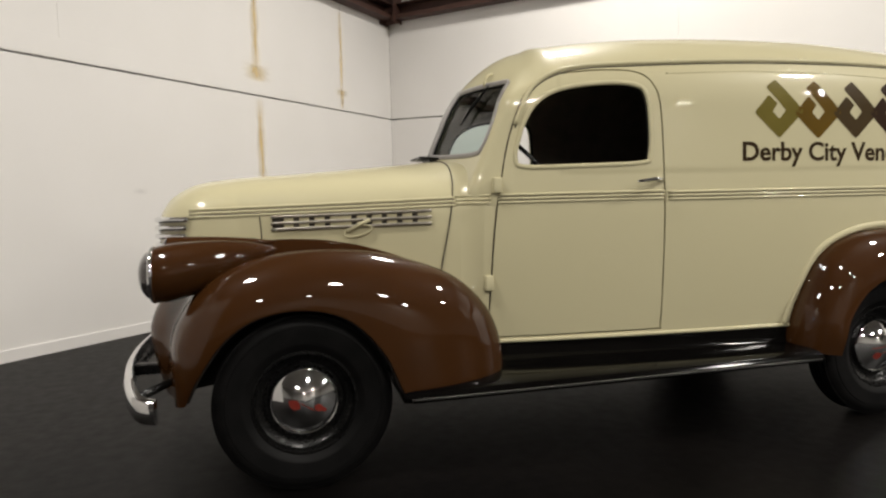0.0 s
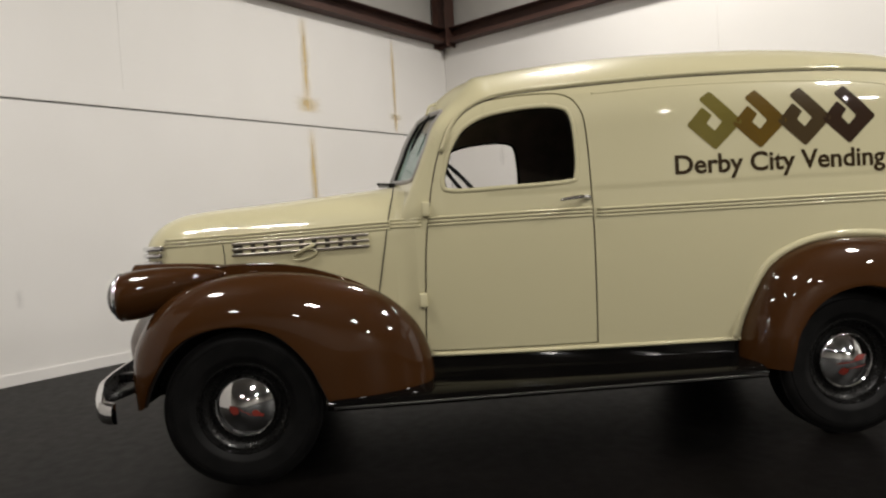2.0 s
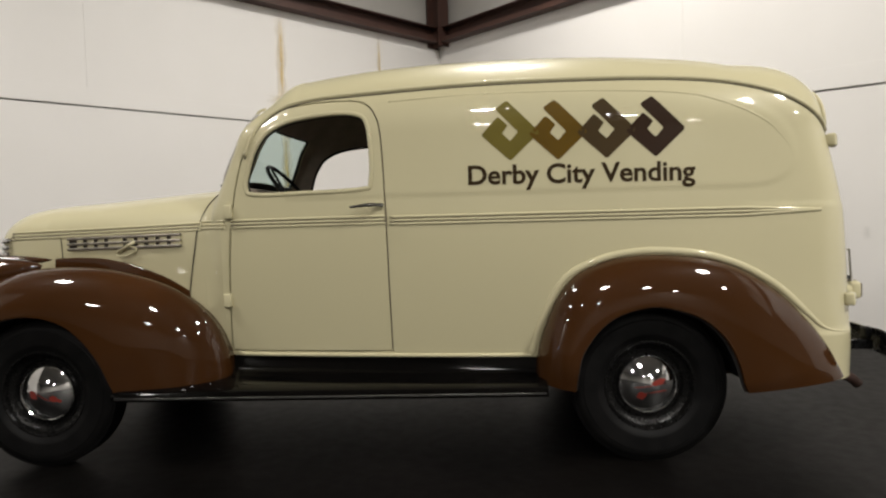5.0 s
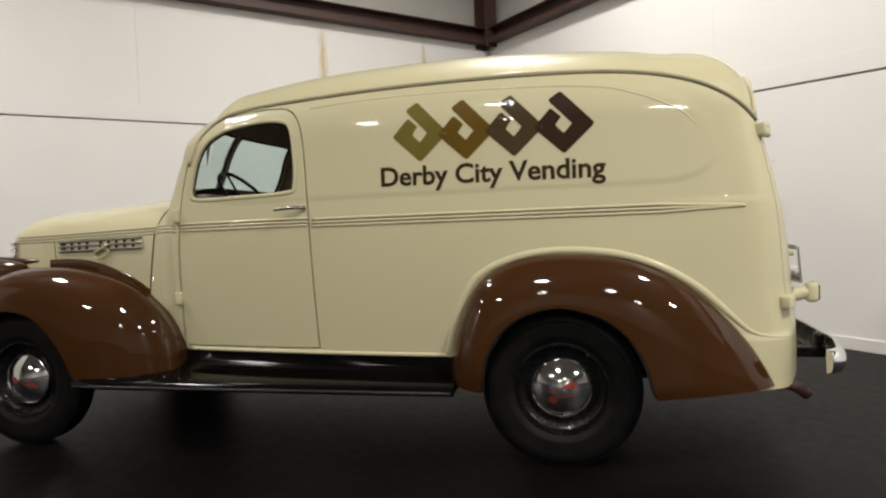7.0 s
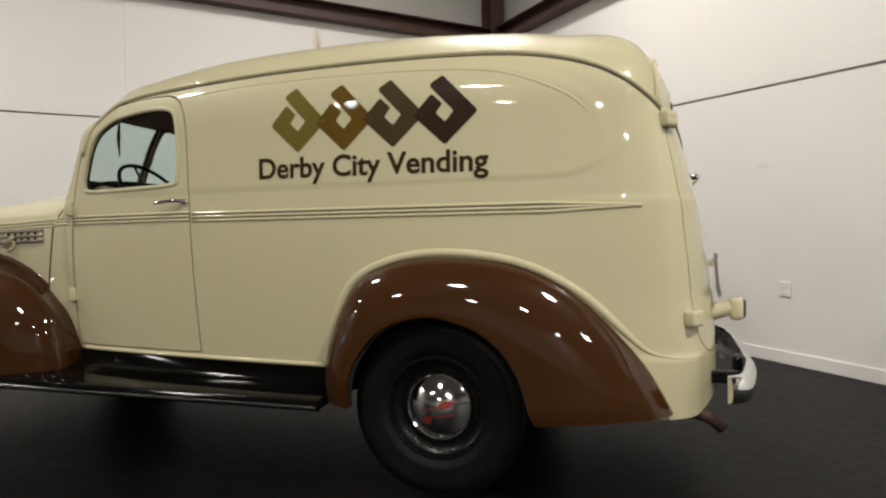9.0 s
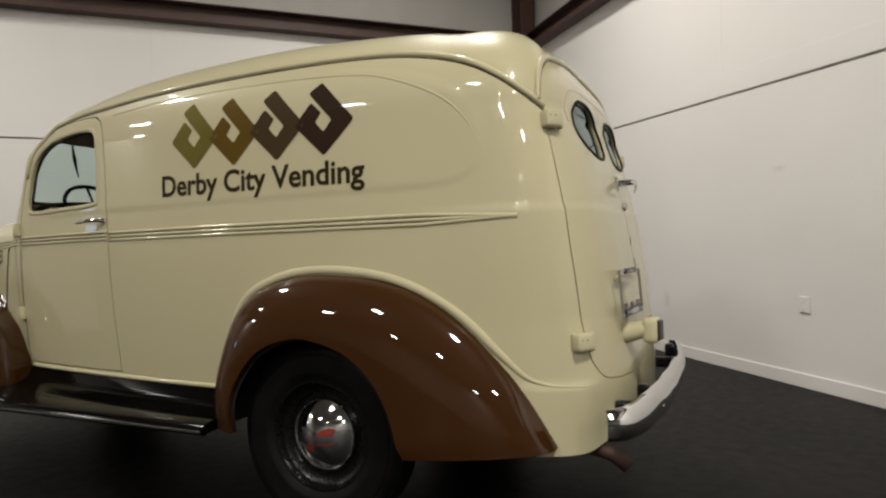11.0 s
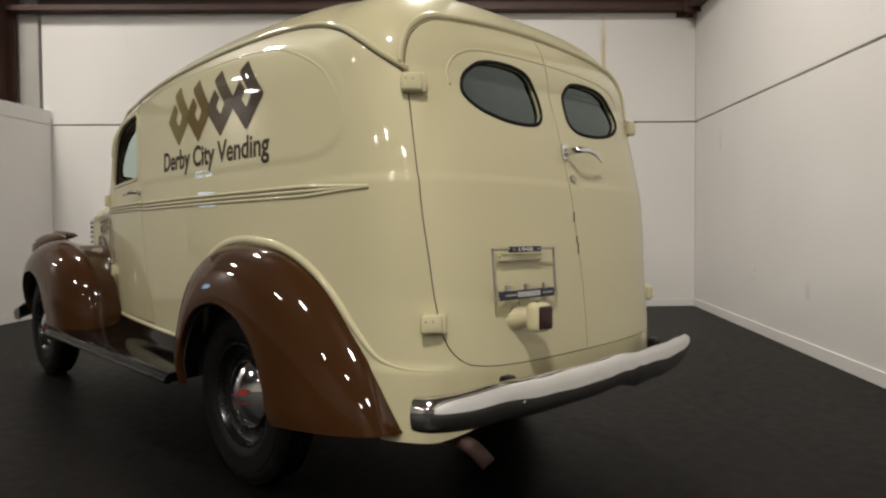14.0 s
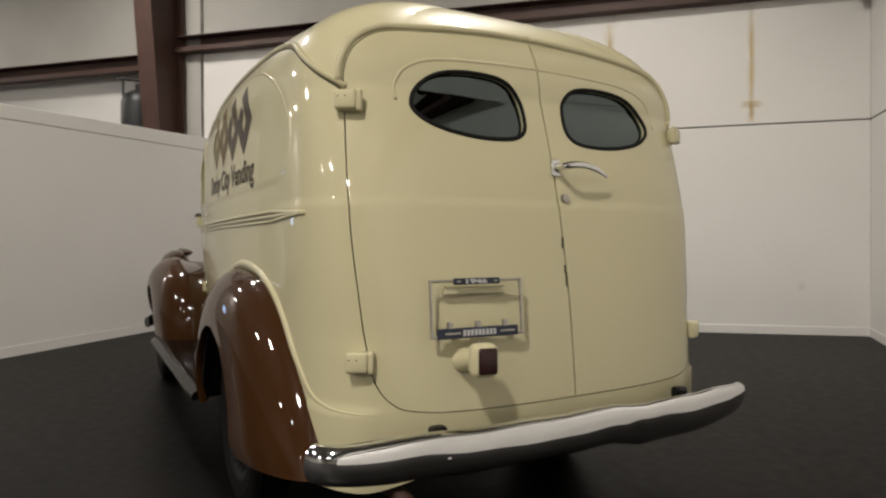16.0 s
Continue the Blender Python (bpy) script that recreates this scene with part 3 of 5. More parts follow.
X, Y, Z = G[..., 0], G[..., 1], G[..., 2]
up = 1 - (np.clip((X - 2.85) / 0.76, 0, 9) ** 2.4 + np.clip((Z - 1.40) / (0.345 + 0.008 * np.clip(2.7 - X, 0, 2)), 0, 9) ** 2.4) ** (1 / 2.4)
lo = 1 - (np.clip((X - 3.36) / 0.25, 0, 9) ** 2.4 + np.clip((1.42 - Z) / 0.14, 0, 9) ** 2.4) ** (1 / 2.4)
inside = np.where(Z > 1.40, up * 0.34, lo * 0.14)
disp = 0.003 * smooth((inside + 0.009) / 0.018) * (X > 1.2)
rearw = smooth((X - 3.25) / 0.4)
disp += 0.004 * smooth((1.20 - Z) / 0.014) * rearw
disp += 0.009 * smooth((0.60 - Z) / 0.022) * smooth((X - 3.6) / 0.2) * smooth((-Y - 0.60) / 0.08)
disp[NW:] *= (X[NW:] < 3.7)
G += NRM * disp[..., None]

HALF_FACES = grid_faces(NW + NT, NC)
HALF_VERTS = [Vector(p) for p in G.reshape(-1, 3)]
TREE = BVHTree.FromPolygons(HALF_VERTS, HALF_FACES)
FLATN = NRM.reshape(-1, 3)


def cast(chart, a, b, off=0.0):
    """The place on the near half of the shell: 'side' (x, z), 'rear' (y, z) or 'front' (y, z), lifted by off."""
    if chart == "side":
        o, d = Vector((a, -2, b)), Vector((0, 1, 0))
    elif chart == "rear":
        o, d = Vector((6, min(a, -0.0005), b)), Vector((-1, 0, 0))
    else:
        o, d = Vector((-0.5, min(a, -0.0005), b)), Vector((1, 0, 0))
    p, n, _, _ = TREE.ray_cast(o, d)
    if p is None:
        p, n, _, _ = TREE.find_nearest(o + d * 2)
    if n.dot(d) > 0:
        n = -n
    return p + n * off, n


def dense(pts, n=160, corner=0.0):
    """A closed smooth curve through pts."""
    p = np.array(pts, float)
    k = len(p)
    out = []
    for i in range(k):
        a, b, c, d = p[i - 1], p[i], p[(i + 1) % k], p[(i + 2) % k]
        for u in np.linspace(0, 1, 12, endpoint=False):
            out.append(0.5 * (2 * b + (c - a) * u + (2 * a - 5 * b + 4 * c - d) * u * u + (3 * b - a - 3 * c + d) * u ** 3))
    out = np.array(out + [out[0]])
    return resample(out, n + 1)[:-1]


def inside_poly(px, py, poly):
    x, y = poly[:, 0], poly[:, 1]
    x2, y2 = np.roll(x, -1), np.roll(y, -1)
    r = np.zeros(px.shape, bool)
    for a, b, c, d in zip(x, y, x2, y2):
        hit = ((b > py) != (d > py)) & (px < (c - a) * (py - b) / (d - b + 1e-15) + a)
        r ^= hit
    return r


DOOR = dense([(0.858, 0.53), (0.868, 0.80), (0.882, 1.03), (0.905, 1.22), (0.94, 1.40), (0.975, 1.51), (1.03, 1.63), (1.14, 1.72), (1.31, 1.752), (1.48, 1.757),
              (1.59, 1.742), (1.655, 1.68), (1.685, 1.55), (1.70, 1.18), (1.705, 0.85), (1.708, 0.535), (1.70, 0.516), (1.30, 0.512), (0.875, 0.512)], 360)
WIN = dense([(0.985, 1.345), (1.00, 1.43), (1.035, 1.525), (1.10, 1.61), (1.22, 1.665), (1.42, 1.69), (1.56, 1.68), (1.615, 1.63), (1.632, 1.47), (1.625, 1.35),
             (1.585, 1.318), (1.29, 1.308), (1.03, 1.308)], 200)
RDOOR = dense([(-0.690, 1.50), (-0.701, 1.27), (-0.700, 1.10), (-0.686, 0.93), (-0.671, 0.79), (-0.650, 0.668), (-0.600, 0.602), (-0.53, 0.584), (-0.43, 0.578), (-0.2, 0.575), (0.0, 0.574), (0.2, 0.575), (0.4, 0.60), (0.45, 1.2), (0.4, 1.74), (0.2, 1.768), (0.0, 1.768), (-0.17, 1.764),
               (-0.42, 1.743), (-0.56, 1.724), (-0.645, 1.672), (-0.683, 1.60)], 300)
RWIN = np.array((-0.257, 1.5)) + np.array((0.935, 1.0)) * (np.array((0.27, -1.5)) + dense([(-0.525, 1.49), (-0.495, 1.55), (-0.41, 1.60), (-0.28, 1.615), (-0.16, 1.603), (-0.10, 1.555), (-0.085, 1.49), (-0.095, 1.435), (-0.15, 1.405),
              (-0.28, 1.400), (-0.41, 1.418), (-0.49, 1.448)], 120))
WSCREEN = dense([(-0.013, 1.45), (-0.013, 1.56), (-0.013, 1.69), (-0.020, 1.728), (-0.047, 1.738), (-0.24, 1.733), (-0.40, 1.726), (-0.500, 1.718), (-0.530, 1.694), (-0.562, 1.60),
                 (-0.580, 1.48), (-0.572, 1.402), (-0.537, 1.377), (-0.38, 1.377), (-0.20, 1.386), (-0.05, 1.398), (-0.019, 1.412)], 220)

fa = np.array(HALF_FACES)
P = G.reshape(-1, 3)
C = P[fa].mean(1)
N3 = FLATN[fa].mean(1)
lab = np.zeros(len(fa), int)
side_f = (C[:, 1] < -0.3) & (C[:, 2] < 1.84) & (C[:, 0] < 2.2)
lab[side_f & inside_poly(C[:, 0], C[:, 2], DOOR)] = 1
lab[side_f & inside_poly(C[:, 0], C[:, 2], WIN)] = 2
rear_f = C[:, 0] > 3.6
lab[rear_f & inside_poly(C[:, 1], C[:, 2], RDOOR)] = 3
lab[rear_f & inside_poly(C[:, 1], C[:, 2], RWIN)] = 4
front_f = (C[:, 0] < 1.12) & (C[:, 1] > -0.62)
lab[front_f & (lab == 0) & inside_poly(C[:, 1], C[:, 2], WSCREEN)] = 5
lab[front_f & (lab == 0) & (np.abs(C[:, 1]) < 0.035) & (C[:, 2] > 1.385) & (C[:, 2] < 1.75)] = 8

CUT = np.array([(2.43, 0.2), (2.435, 0.50), (2.465, 0.63), (2.565, 0.82), (2.71, 0.910), (2.90, 0.945), (3.14, 0.933), (3.31, 0.885), (3.48, 0.785), (3.60, 0.66), (3.69, 0.55), (3.74, 0.2)])
lab[(C[:, 1] < -0.5) & (lab == 0) & inside_poly(C[:, 0], C[:, 2], CUT)] = 9

vl = {}
for f, l in zip(fa, lab):
    for v in f:
        vl.setdefault(int(v), set()).add(int(l))
PAIR = {(0, 1): ("side", DOOR), (1, 2): ("side", WIN), (0, 3): ("rear", RDOOR), (3, 4): ("rear", RWIN), (0, 5): ("front", WSCREEN), (0, 2): ("side", WIN), (5, 8): ("front", WSCREEN)}


def nearest_on(poly, q):
    a, b = poly, np.roll(poly, -1, axis=0)
    d = b - a
    t = np.clip(((q - a) * d).sum(1) / ((d * d).sum(1) + 1e-15), 0, 1)
    c = a + d * t[:, None]
    k = int(np.argmin(((c - q) ** 2).sum(1)))
    e = d[k] / (np.linalg.norm(d[k]) + 1e-12)
    return c[k], np.array((-e[1], e[0]))


snap = {}
for v, ls in vl.items():
    if len(ls) < 2:
        continue
    key = tuple(sorted(ls))[:2]
    if key not in PAIR:
        continue
    chart, poly = PAIR[key]
    q = P[v][[0, 2]] if chart == "side" else P[v][[1, 2]]
    c, n = nearest_on(poly, q)
    if chart == "rear" and P[v][1] > -1e-4:
        c = np.array((0.0, c[1]))
    if np.linalg.norm(c - q) > 0.03:
        continue
    if inside_poly(np.array([c[0] + n[0] * 1e-4]), np.array([c[1] + n[1] * 1e-4]), poly)[0]:
        n = -n
    snap[v] = (chart, c, n)


def shell_piece(name, labels, mat, parent, gap=0.0, skirt=0.018, mirror=True, offset=0.0, label="", both=False):
    """The faces with these labels, their edges snapped to the outlines; a folded edge of depth skirt."""
    idx, verts, nors, out = {}, [], [], []
    for f, l in zip(fa, lab):
        if l in labels:
            q = []
            for v in f:
                v = int(v)
                if v not in idx:
                    idx[v] = len(verts)
                    p = P[v]
                    if v in snap:
                        ch, c, n = snap[v]
                        c = c + n * gap
                        p = np.array(cast(ch, c[0], c[1])[0])
                    if gap and p[1] > -1e-4:
                        p = np.array((p[0], gap, p[2]))
                    verts.append(p + FLATN[v] * offset)
                    nors.append(FLATN[v])
                q.append(idx[v])
            out.append(tuple(q))
    if skirt:
        cnt = {}
        for f in out:
            for a, b in zip(f, f[1:] + f[:1]):
                cnt[(a, b)] = 1
        border = [(a, b) for (a, b) in cnt if (b, a) not in cnt]
        back = {}
        for a, b in border:
            if abs(verts[a][1]) < 1e-5 and abs(verts[b][1]) < 1e-5 and not gap:
                continue
            for k in (a, b):
                if k not in back:
                    back[k] = len(verts)
                    verts.append(np.array(verts[k]) - np.array(nors[k]) * skirt)
                    nors.append(nors[k])
            out.append((b, a, back[a], back[b]))
    if both:
        n = len(verts)
        verts = list(verts) + [np.array((p[0], -p[1], p[2])) for p in verts]
        out = out + [tuple(k + n for k in f[::-1]) for f in out]
    ob = mesh_ob(name, verts, out, mat, parent, True, label)
    if both:
        b = bmesh.new()
        b.from_mesh(ob.data)
        bmesh.ops.remove_doubles(b, verts=b.verts, dist=2e-5)
        b.to_mesh(ob.data)
        b.free()
    flat_where_sharp(ob, 50)
    return ob


body = shell_piece("body", {0, 8}, CREAM, truck, gap=0.0, skirt=0.02, both=True, label="cream enamel body shell")
door = shell_piece("door", {1}, CREAM, truck, gap=-0.0078, label="cream front door with the window wound down")
rear_door = shell_piece("rear_door", {3}, CREAM, truck, gap=-0.0035, label="cream rear cargo door, closed")
rglass = shell_piece("window_glass", {4}, DARK_GLASS, rear_door, skirt=0, offset=-0.012, label="dark tinted glass")
wglass = shell_piece("windscreen_pane", {5}, GLASS, truck, skirt=0, offset=-0.012, label="greenish clear windscreen glass")
for g in (rglass, wglass):
    g.visible_shadow = False
door2 = mirror_ob(door)
rear_door2 = mirror_ob(rear_door)
g2 = mirror_ob(rglass, rear_door2)
g3 = mirror_ob(wglass)
g2.visible_shadow = g3.visible_shadow = False
lining = shell_piece("interior_lining", {0, 1, 3}, LINING, truck, skirt=0, offset=-0.022, both=True, label="dark interior lining")


def line_on(chart, pts, off=0.0):
    return np.array([tuple(cast(chart, a, b, off)[0]) for a, b in pts])


def both_sides(ob):
    mirror_ob(ob)
    return ob


def bead(name, chart, pts, r, mat, parent=truck, closed=False, flat=0.6, off=0.0, label="", n=None, mirrored=True, taper=None):
    path = line_on(chart, pts if n is None else spline(pts, n), off)
    up = (0, 1, 0) if chart == "side" else (1, 0, 0)
    ob = tube(name, path, r, mat, parent, ry=r * flat, closed=closed, up=up, label=label, seg=8, taper=taper)
    if mirrored:
        mirror_ob(ob, {door: door2, rear_door: rear_door2}.get(parent, parent))
    return ob


# window gaskets and frames
bead("window_frame", "side", WIN, 0.011, CREAM, door, True, 0.5, 0.0, "rounded cream window surround")
bead("window_channel", "side", WIN * 0.985 + np.array((1.31, 1.49)) * 0.015, 0.008, RUBBER, door, True, 1.0, -0.02)
bead("window_gasket", "rear", RWIN, 0.0075, RUBBER, rear_door, True, 0.7, 0.0, "black rubber window gasket")
bead("windscreen_frame", "front", WSCREEN, 0.013, FRAME, truck, True, 0.6, 0.002, "grey windscreen frame")
bead("windscreen_gasket", "front", WSCREEN * 0.97 + np.array((-0.3, 1.565)) * 0.03, 0.010, RUBBER, truck, True, 0.7, -0.008)

# roof gutter: along the side, down to the rear hinge, and the arch over the rear doors
GUT = [(0.985, 1.50), (1.035, 1.615), (1.10, 1.69), (1.20, 1.745), (1.34, 1.775), (1.64, 1.79), (2.17, 1.808), (2.72, 1.810), (3.10, 1.798), (3.35, 1.768), (3.53, 1.715), (3.66, 1.645), (3.755, 1.57), (3.79, 1.535)]
bead("gutter", "side", GUT, 0.011, CREAM, truck, False, 0.8, 0.003, "cream drip rail", n=120)
# dark strip just below the rail: its shadow, painted on the body side
bead("gutter_shadow", "side", [(a, b - 0.014) for a, b in GUT], 0.004, SEAM, truck, False, 0.5, 0.0, n=120)
ARCH = [(-0.70, 1.555), (-0.693, 1.61), (-0.655, 1.682), (-0.565, 1.735), (-0.42, 1.754), (-0.17, 1.775), (0.0, 1.780)]
bead("rear_drip_rail", "rear", ARCH, 0.012, CREAM, truck, False, 0.8, 0.004, n=60)
# raised eyebrow line round the rear windows
bead("pressed_line", "rear", [(-0.543, 1.50), (-0.540, 1.555), (-0.50, 1.608), (-0.40, 1.643), (-0.2, 1.658), (-0.004, 1.663)], 0.006, CREAM, rear_door, False, 0.5, 0.0, n=50)

# cowl: carries the hood's section back and squares it up to the doors
def cowl_w(x):
    u = min(1, max(0, (x - 0.735) / 0.2))
    return 0.5925 * (1 - min(1, 2 * u)) + (_belt(x) + 0.002) * min(1, 2 * u)


def cowl_sec(x):
    u = min(1, max(0, (x - 0.735) / 0.2))
    u = u * u * (3 - 2 * u)
    return cowl_w(x), 1.09 + 0.11 * u, 1.3715 + 0.022 * u, 2.6 + 2.2 * u, 2.1 + 0.9 * u


def cowl_pt(x, z, off=0.0):
    w, zb, zt, n, m_ = cowl_sec(x)
    s = min(1, max(0, (z - zb) / (zt - zb)))
    low = (0.055 * ((1.15 - z) / 0.65) ** 1.6 if z < 1.15 else 0) * min(1, max(0, (x - 0.735) / 0.1))
    hoodlow = 0.03 * max(0, 1.0 - z) * (1 - min(1, max(0, (x - 0.735) / 0.1)))
    return (x, -(w * max(0, 1 - s ** m_) ** (1 / n) + off - low - hoodlow), z)


def cowl_panel():
    def x_end(z):
        return float(np.interp(z, [0.5, 0.80, 1.03, 1.22, 1.40], [0.853, 0.863, 0.877, 0.899, 0.934]))
    rows = []
    for i in range(31):
        u = i / 30
        r = []
        for z in np.linspace(0.50, 1.02, 12, endpoint=False):
            r.append(cowl_pt(0.735 + (x_end(z) - 0.735) * u, z))
        for k in range(46):
            q = math.pi / 2 * k / 45
            zz = 1.02 + 0.37 * math.sin(q)
            x = 0.735 + (x_end(zz) - 0.735) * u
            w, zb, zt, n, m_ = cowl_sec(x)
            # first the upright side, then over the shoulder to the middle
            f = k / 45
            if f < 0.25:
                z = 1.02 + (zb - 1.02) * f / 0.25
                r.append(cowl_pt(x, z))
            else:
                a = math.pi / 2 * (f - 0.25) / 0.75
                r.append((x, -w * max(0, math.cos(a)) ** (2 / n), zb + (zt - zb) * math.sin(a) ** (2 / m_)))
        rows.append(r)
    c = len(rows[0])
    v = [p for r in rows for p in r]
    f = grid_faces(len(rows), c)
    m_ = len(v)
    v += [(p[0], -p[1], p[2]) for p in v]
    f += [tuple(k + m_ for k in q[::-1]) for q in f]
    ob = mesh_ob("cowl", v, f, CREAM, truck, True, "cream cowl in front of the windscreen")
    b = bmesh.new()
    b.from_mesh(ob.data)
    bmesh.ops.remove_doubles(b, verts=b.verts, dist=1e-4)
    bmesh.ops.recalc_face_normals(b, faces=b.faces)
    b.to_mesh(ob.data)
    b.free()
    return flat_where_sharp(ob, 60)


cowl_panel()

# belt moulding: three fine ribs in cream
for k, dz in enumerate((0.017, 0.0, -0.017)):
    z0 = 1.164 + dz
    pts = [(x, z0 + 0.004 * math.sin((x - 0.7) * 1.05)) for x in np.linspace(0.715, 0.868, 8)]
    tube("belt_rib", [cowl_pt(x, z, 0.001) for x, z in pts], 0.0065, CREAM, truck, ry=0.0058, up=(0, 1, 0))
    pts = [(x, z0 + 0.004 * math.sin((x - 0.7) * 1.05)) for x in np.linspace(0.90, 1.694, 30)]
    bead("belt_rib", "side", pts, 0.0065, CREAM, door, False, 0.9, 0.001)
    pts = [(x, (1.162 + dz * min(1, max(0.05, (3.72 - x) / 0.35)))) for x in np.linspace(1.714, 3.72, 80)]
    bead("belt_rib", "side", pts, 0.0065, CREAM, truck, False, 0.9, 0.001)
# thin dark strips between the ribs paint the shade of their grooves
for dz in (0.0085, -0.0085):
    for x0, x1, par in ((0.90, 1.694, door), (1.714, 3.66, truck)):
        pts = [(x, 1.164 + (0.004 * math.sin((x - 0.7) * 1.05) if x < 1.7 else -0.002) + dz * min(1, max(0.05, (3.72 - x) / 0.35))) for x in np.linspace(x0, x1, 40)]
        bead("belt_groove_shade", "side", pts, 0.0028, GROOVE, par, False, 0.6, 0.0012)
# fine pressed line round the long side panel
OVAL = [(1.722, 1.735), (2.18, 1.750), (2.72, 1.743), (3.08, 1.720), (3.27, 1.675), (3.46, 1.585), (3.565, 1.475), (3.598, 1.40)]
bead("pressed_line", "side", OVAL, 0.0052, CREAM, truck, False, 0.42, 0.0, n=120, taper=np.interp(np.linspace(0, 1, 120), [0, 0.85, 1], [1, 1, 0.1]))
# sill line under the doors
bead("sill_bead", "side", [(x, 0.497) for x in np.linspace(0.88, 2.41, 40)], 0.010, CREAM, truck, False, 0.7, 0.002)
# bead round the rear wheel arch of the body
ARCHB = [(2.385, 0.50), (2.40, 0.56), (2.43, 0.655), (2.53, 0.855), (2.69, 0.950), (2.90, 0.989), (3.15, 0.973), (3.34, 0.918), (3.51, 0.82), (3.64, 0.70), (3.73, 0.618), (3.80, 0.592), (3.87, 0.583), (3.93, 0.580)]
bead("arch_bead", "side", ARCHB, 0.017, CREAM, truck, False, 0.55, 0.0, "rolled cream wheel arch lip", n=100, taper=np.interp(np.linspace(0, 1, 100), [0, 0.80, 0.93, 1], [1, 1, 0.35, 0.12]))


# ---------------------------------------------------------------- fenders
def fender(name, attach, crown, edge, ya, yc, ye, dip, mat, label, nose=0.0):
    """attach, crown and edge: matching lists of (x, z); ya and yc: y at each station; ye: y of the wheel opening."""
    n = 110
    k = len(crown)
    A = spline([(a[0], y, a[1]) for a, y in zip(attach, ya)], n)
    Cc = spline([(a[0], y, a[1]) for a, y in zip(crown, yc)], n)
    E = spline([(a[0], y, a[1]) for a, y in zip(edge, ye)], n)
    rows = []
    ci, co = 14, 22
    for i in range(n):
        r = []
        u = i / (n - 1)
        for j in range(ci):
            w = j / ci
            p = A[i] * (1 - w) + Cc[i] * w
            if nose:
                k0 = max(0.0, 1 - (u / 0.35) ** 2)
                e0 = (1 - w) ** 2 * (1 + 2.2 * w)
                p[0] += k0 * (A[i][0] * e0 + Cc[i][0] * (1 - e0) - p[0])
            p = p + np.array((0, 0, -dip * math.sin(math.pi * w) * math.sin(math.pi * u) ** 0.7))
            r.append(p)
        for j in range(co + 1):
            q = math.pi / 2 * j / co
            f, g = 1 - math.cos(q), math.sin(q)
            p = Cc[i] + (E[i] - Cc[i]) * np.array((f, g, f))
            r.append(p)
        inw = Cc[i] - E[i]
        inw[1] = 0
        inw /= np.linalg.norm(inw) + 1e-9
        r.append(E[i] + np.array((0, 0.012, 0)) - inw * 0.004)
        r.append(E[i] + np.array((0, 0.03, 0)) + inw * 0.004)
        # underside, a sheet's thickness in from the outside
        for j in range(co, 0, -3):
            q = math.pi / 2 * j / co
            f, g = 1 - math.cos(q), math.sin(q)
            p = Cc[i] + (E[i] - Cc[i]) * np.array((f, g, f)) + np.array((0, 0.03, 0)) - inw * 0.012
            r.append(p)
        rows.append(r)
    cols = len(rows[0])
    ob = mesh_ob(name, [p for r in rows for p in r], grid_faces(n, cols), mat, truck, True, label)
    b = bmesh.new()
    b.from_mesh(ob.data)
    bmesh.ops.recalc_face_normals(b, faces=b.faces)
    b.to_mesh(ob.data)
    b.free()
    flat_where_sharp(ob, 60)
    ob.data.materials.append(UNDER)
    inner = ci + co + 2
    ob.data.polygons.foreach_set("material_index", [1 if k % (cols - 1) >= inner else 0 for k in range((n - 1) * (cols - 1))])
    mirror_ob(ob)
    return ob


RA = [(2.405, 0.38), (2.41, 0.50), (2.445, 0.64), (2.545, 0.84), (2.70, 0.935), (2.90, 0.970), (3.15, 0.955), (3.33, 0.904), (3.50, 0.805), (3.63, 0.68), (3.725, 0.565), (3.79, 0.455), (3.825, 0.385)]
RE = [(2.565, 0.36), (2.575, 0.45), (2.60, 0.54), (2.68, 0.65), (2.78, 0.715), (2.92, 0.745), (3.05, 0.72), (3.14, 0.68), (3.22, 0.61), (3.27, 0.53), (3.297, 0.46), (3.315, 0.39), (3.335, 0.345)]
ra_y = [-(half_width(min(x, 3.45), z) * (1 if x < 3.5 else 0.985) + 0.0) for x, z in RA]
fender("rear_fender", [(x + 0.0, z) for x, z in RA], RA, RE, [y + 0.10 for y in ra_y], ra_y, [-0.915] + [-0.935] * 11 + [-0.925], 0.0, BROWN, "glossy brown rear fender")
FC = [(-0.508, 0.372), (-0.518, 0.53), (-0.495, 0.68), (-0.40, 0.82), (-0.27, 0.912), (-0.06, 0.966), (0.22, 0.966), (0.46, 0.916), (0.662, 0.833), (0.803, 0.700), (0.870, 0.56), (0.888, 0.43), (0.882, 0.355)]
FE = [(-0.455, 0.385), (-0.42, 0.465), (-0.375, 0.54), (-0.295, 0.645), (-0.185, 0.722), (-0.04, 0.752), (0.09, 0.738), (0.19, 0.695), (0.275, 0.615), (0.335, 0.53), (0.37, 0.45), (0.40, 0.38), (0.44, 0.34)]
FA = [(-0.575, 0.37), (-0.615, 0.54), (-0.62, 0.68), (-0.53, 0.82), (-0.30, 0.915), (-0.05, 0.935), (0.22, 0.932), (0.46, 0.885), (0.635, 0.80), (0.77, 0.69), (0.845, 0.56), (0.87, 0.43), (0.87, 0.355)]
fa_y = [-0.44, -0.44, -0.44, -0.40, -0.37, -0.42, -0.48, -0.53, -0.56, -0.575, -0.58, -0.575, -0.57]
fc_y = [-0.67, -0.66, -0.66, -0.68, -0.70, -0.71, -0.715, -0.715, -0.71, -0.70, -0.69, -0.685, -0.68]
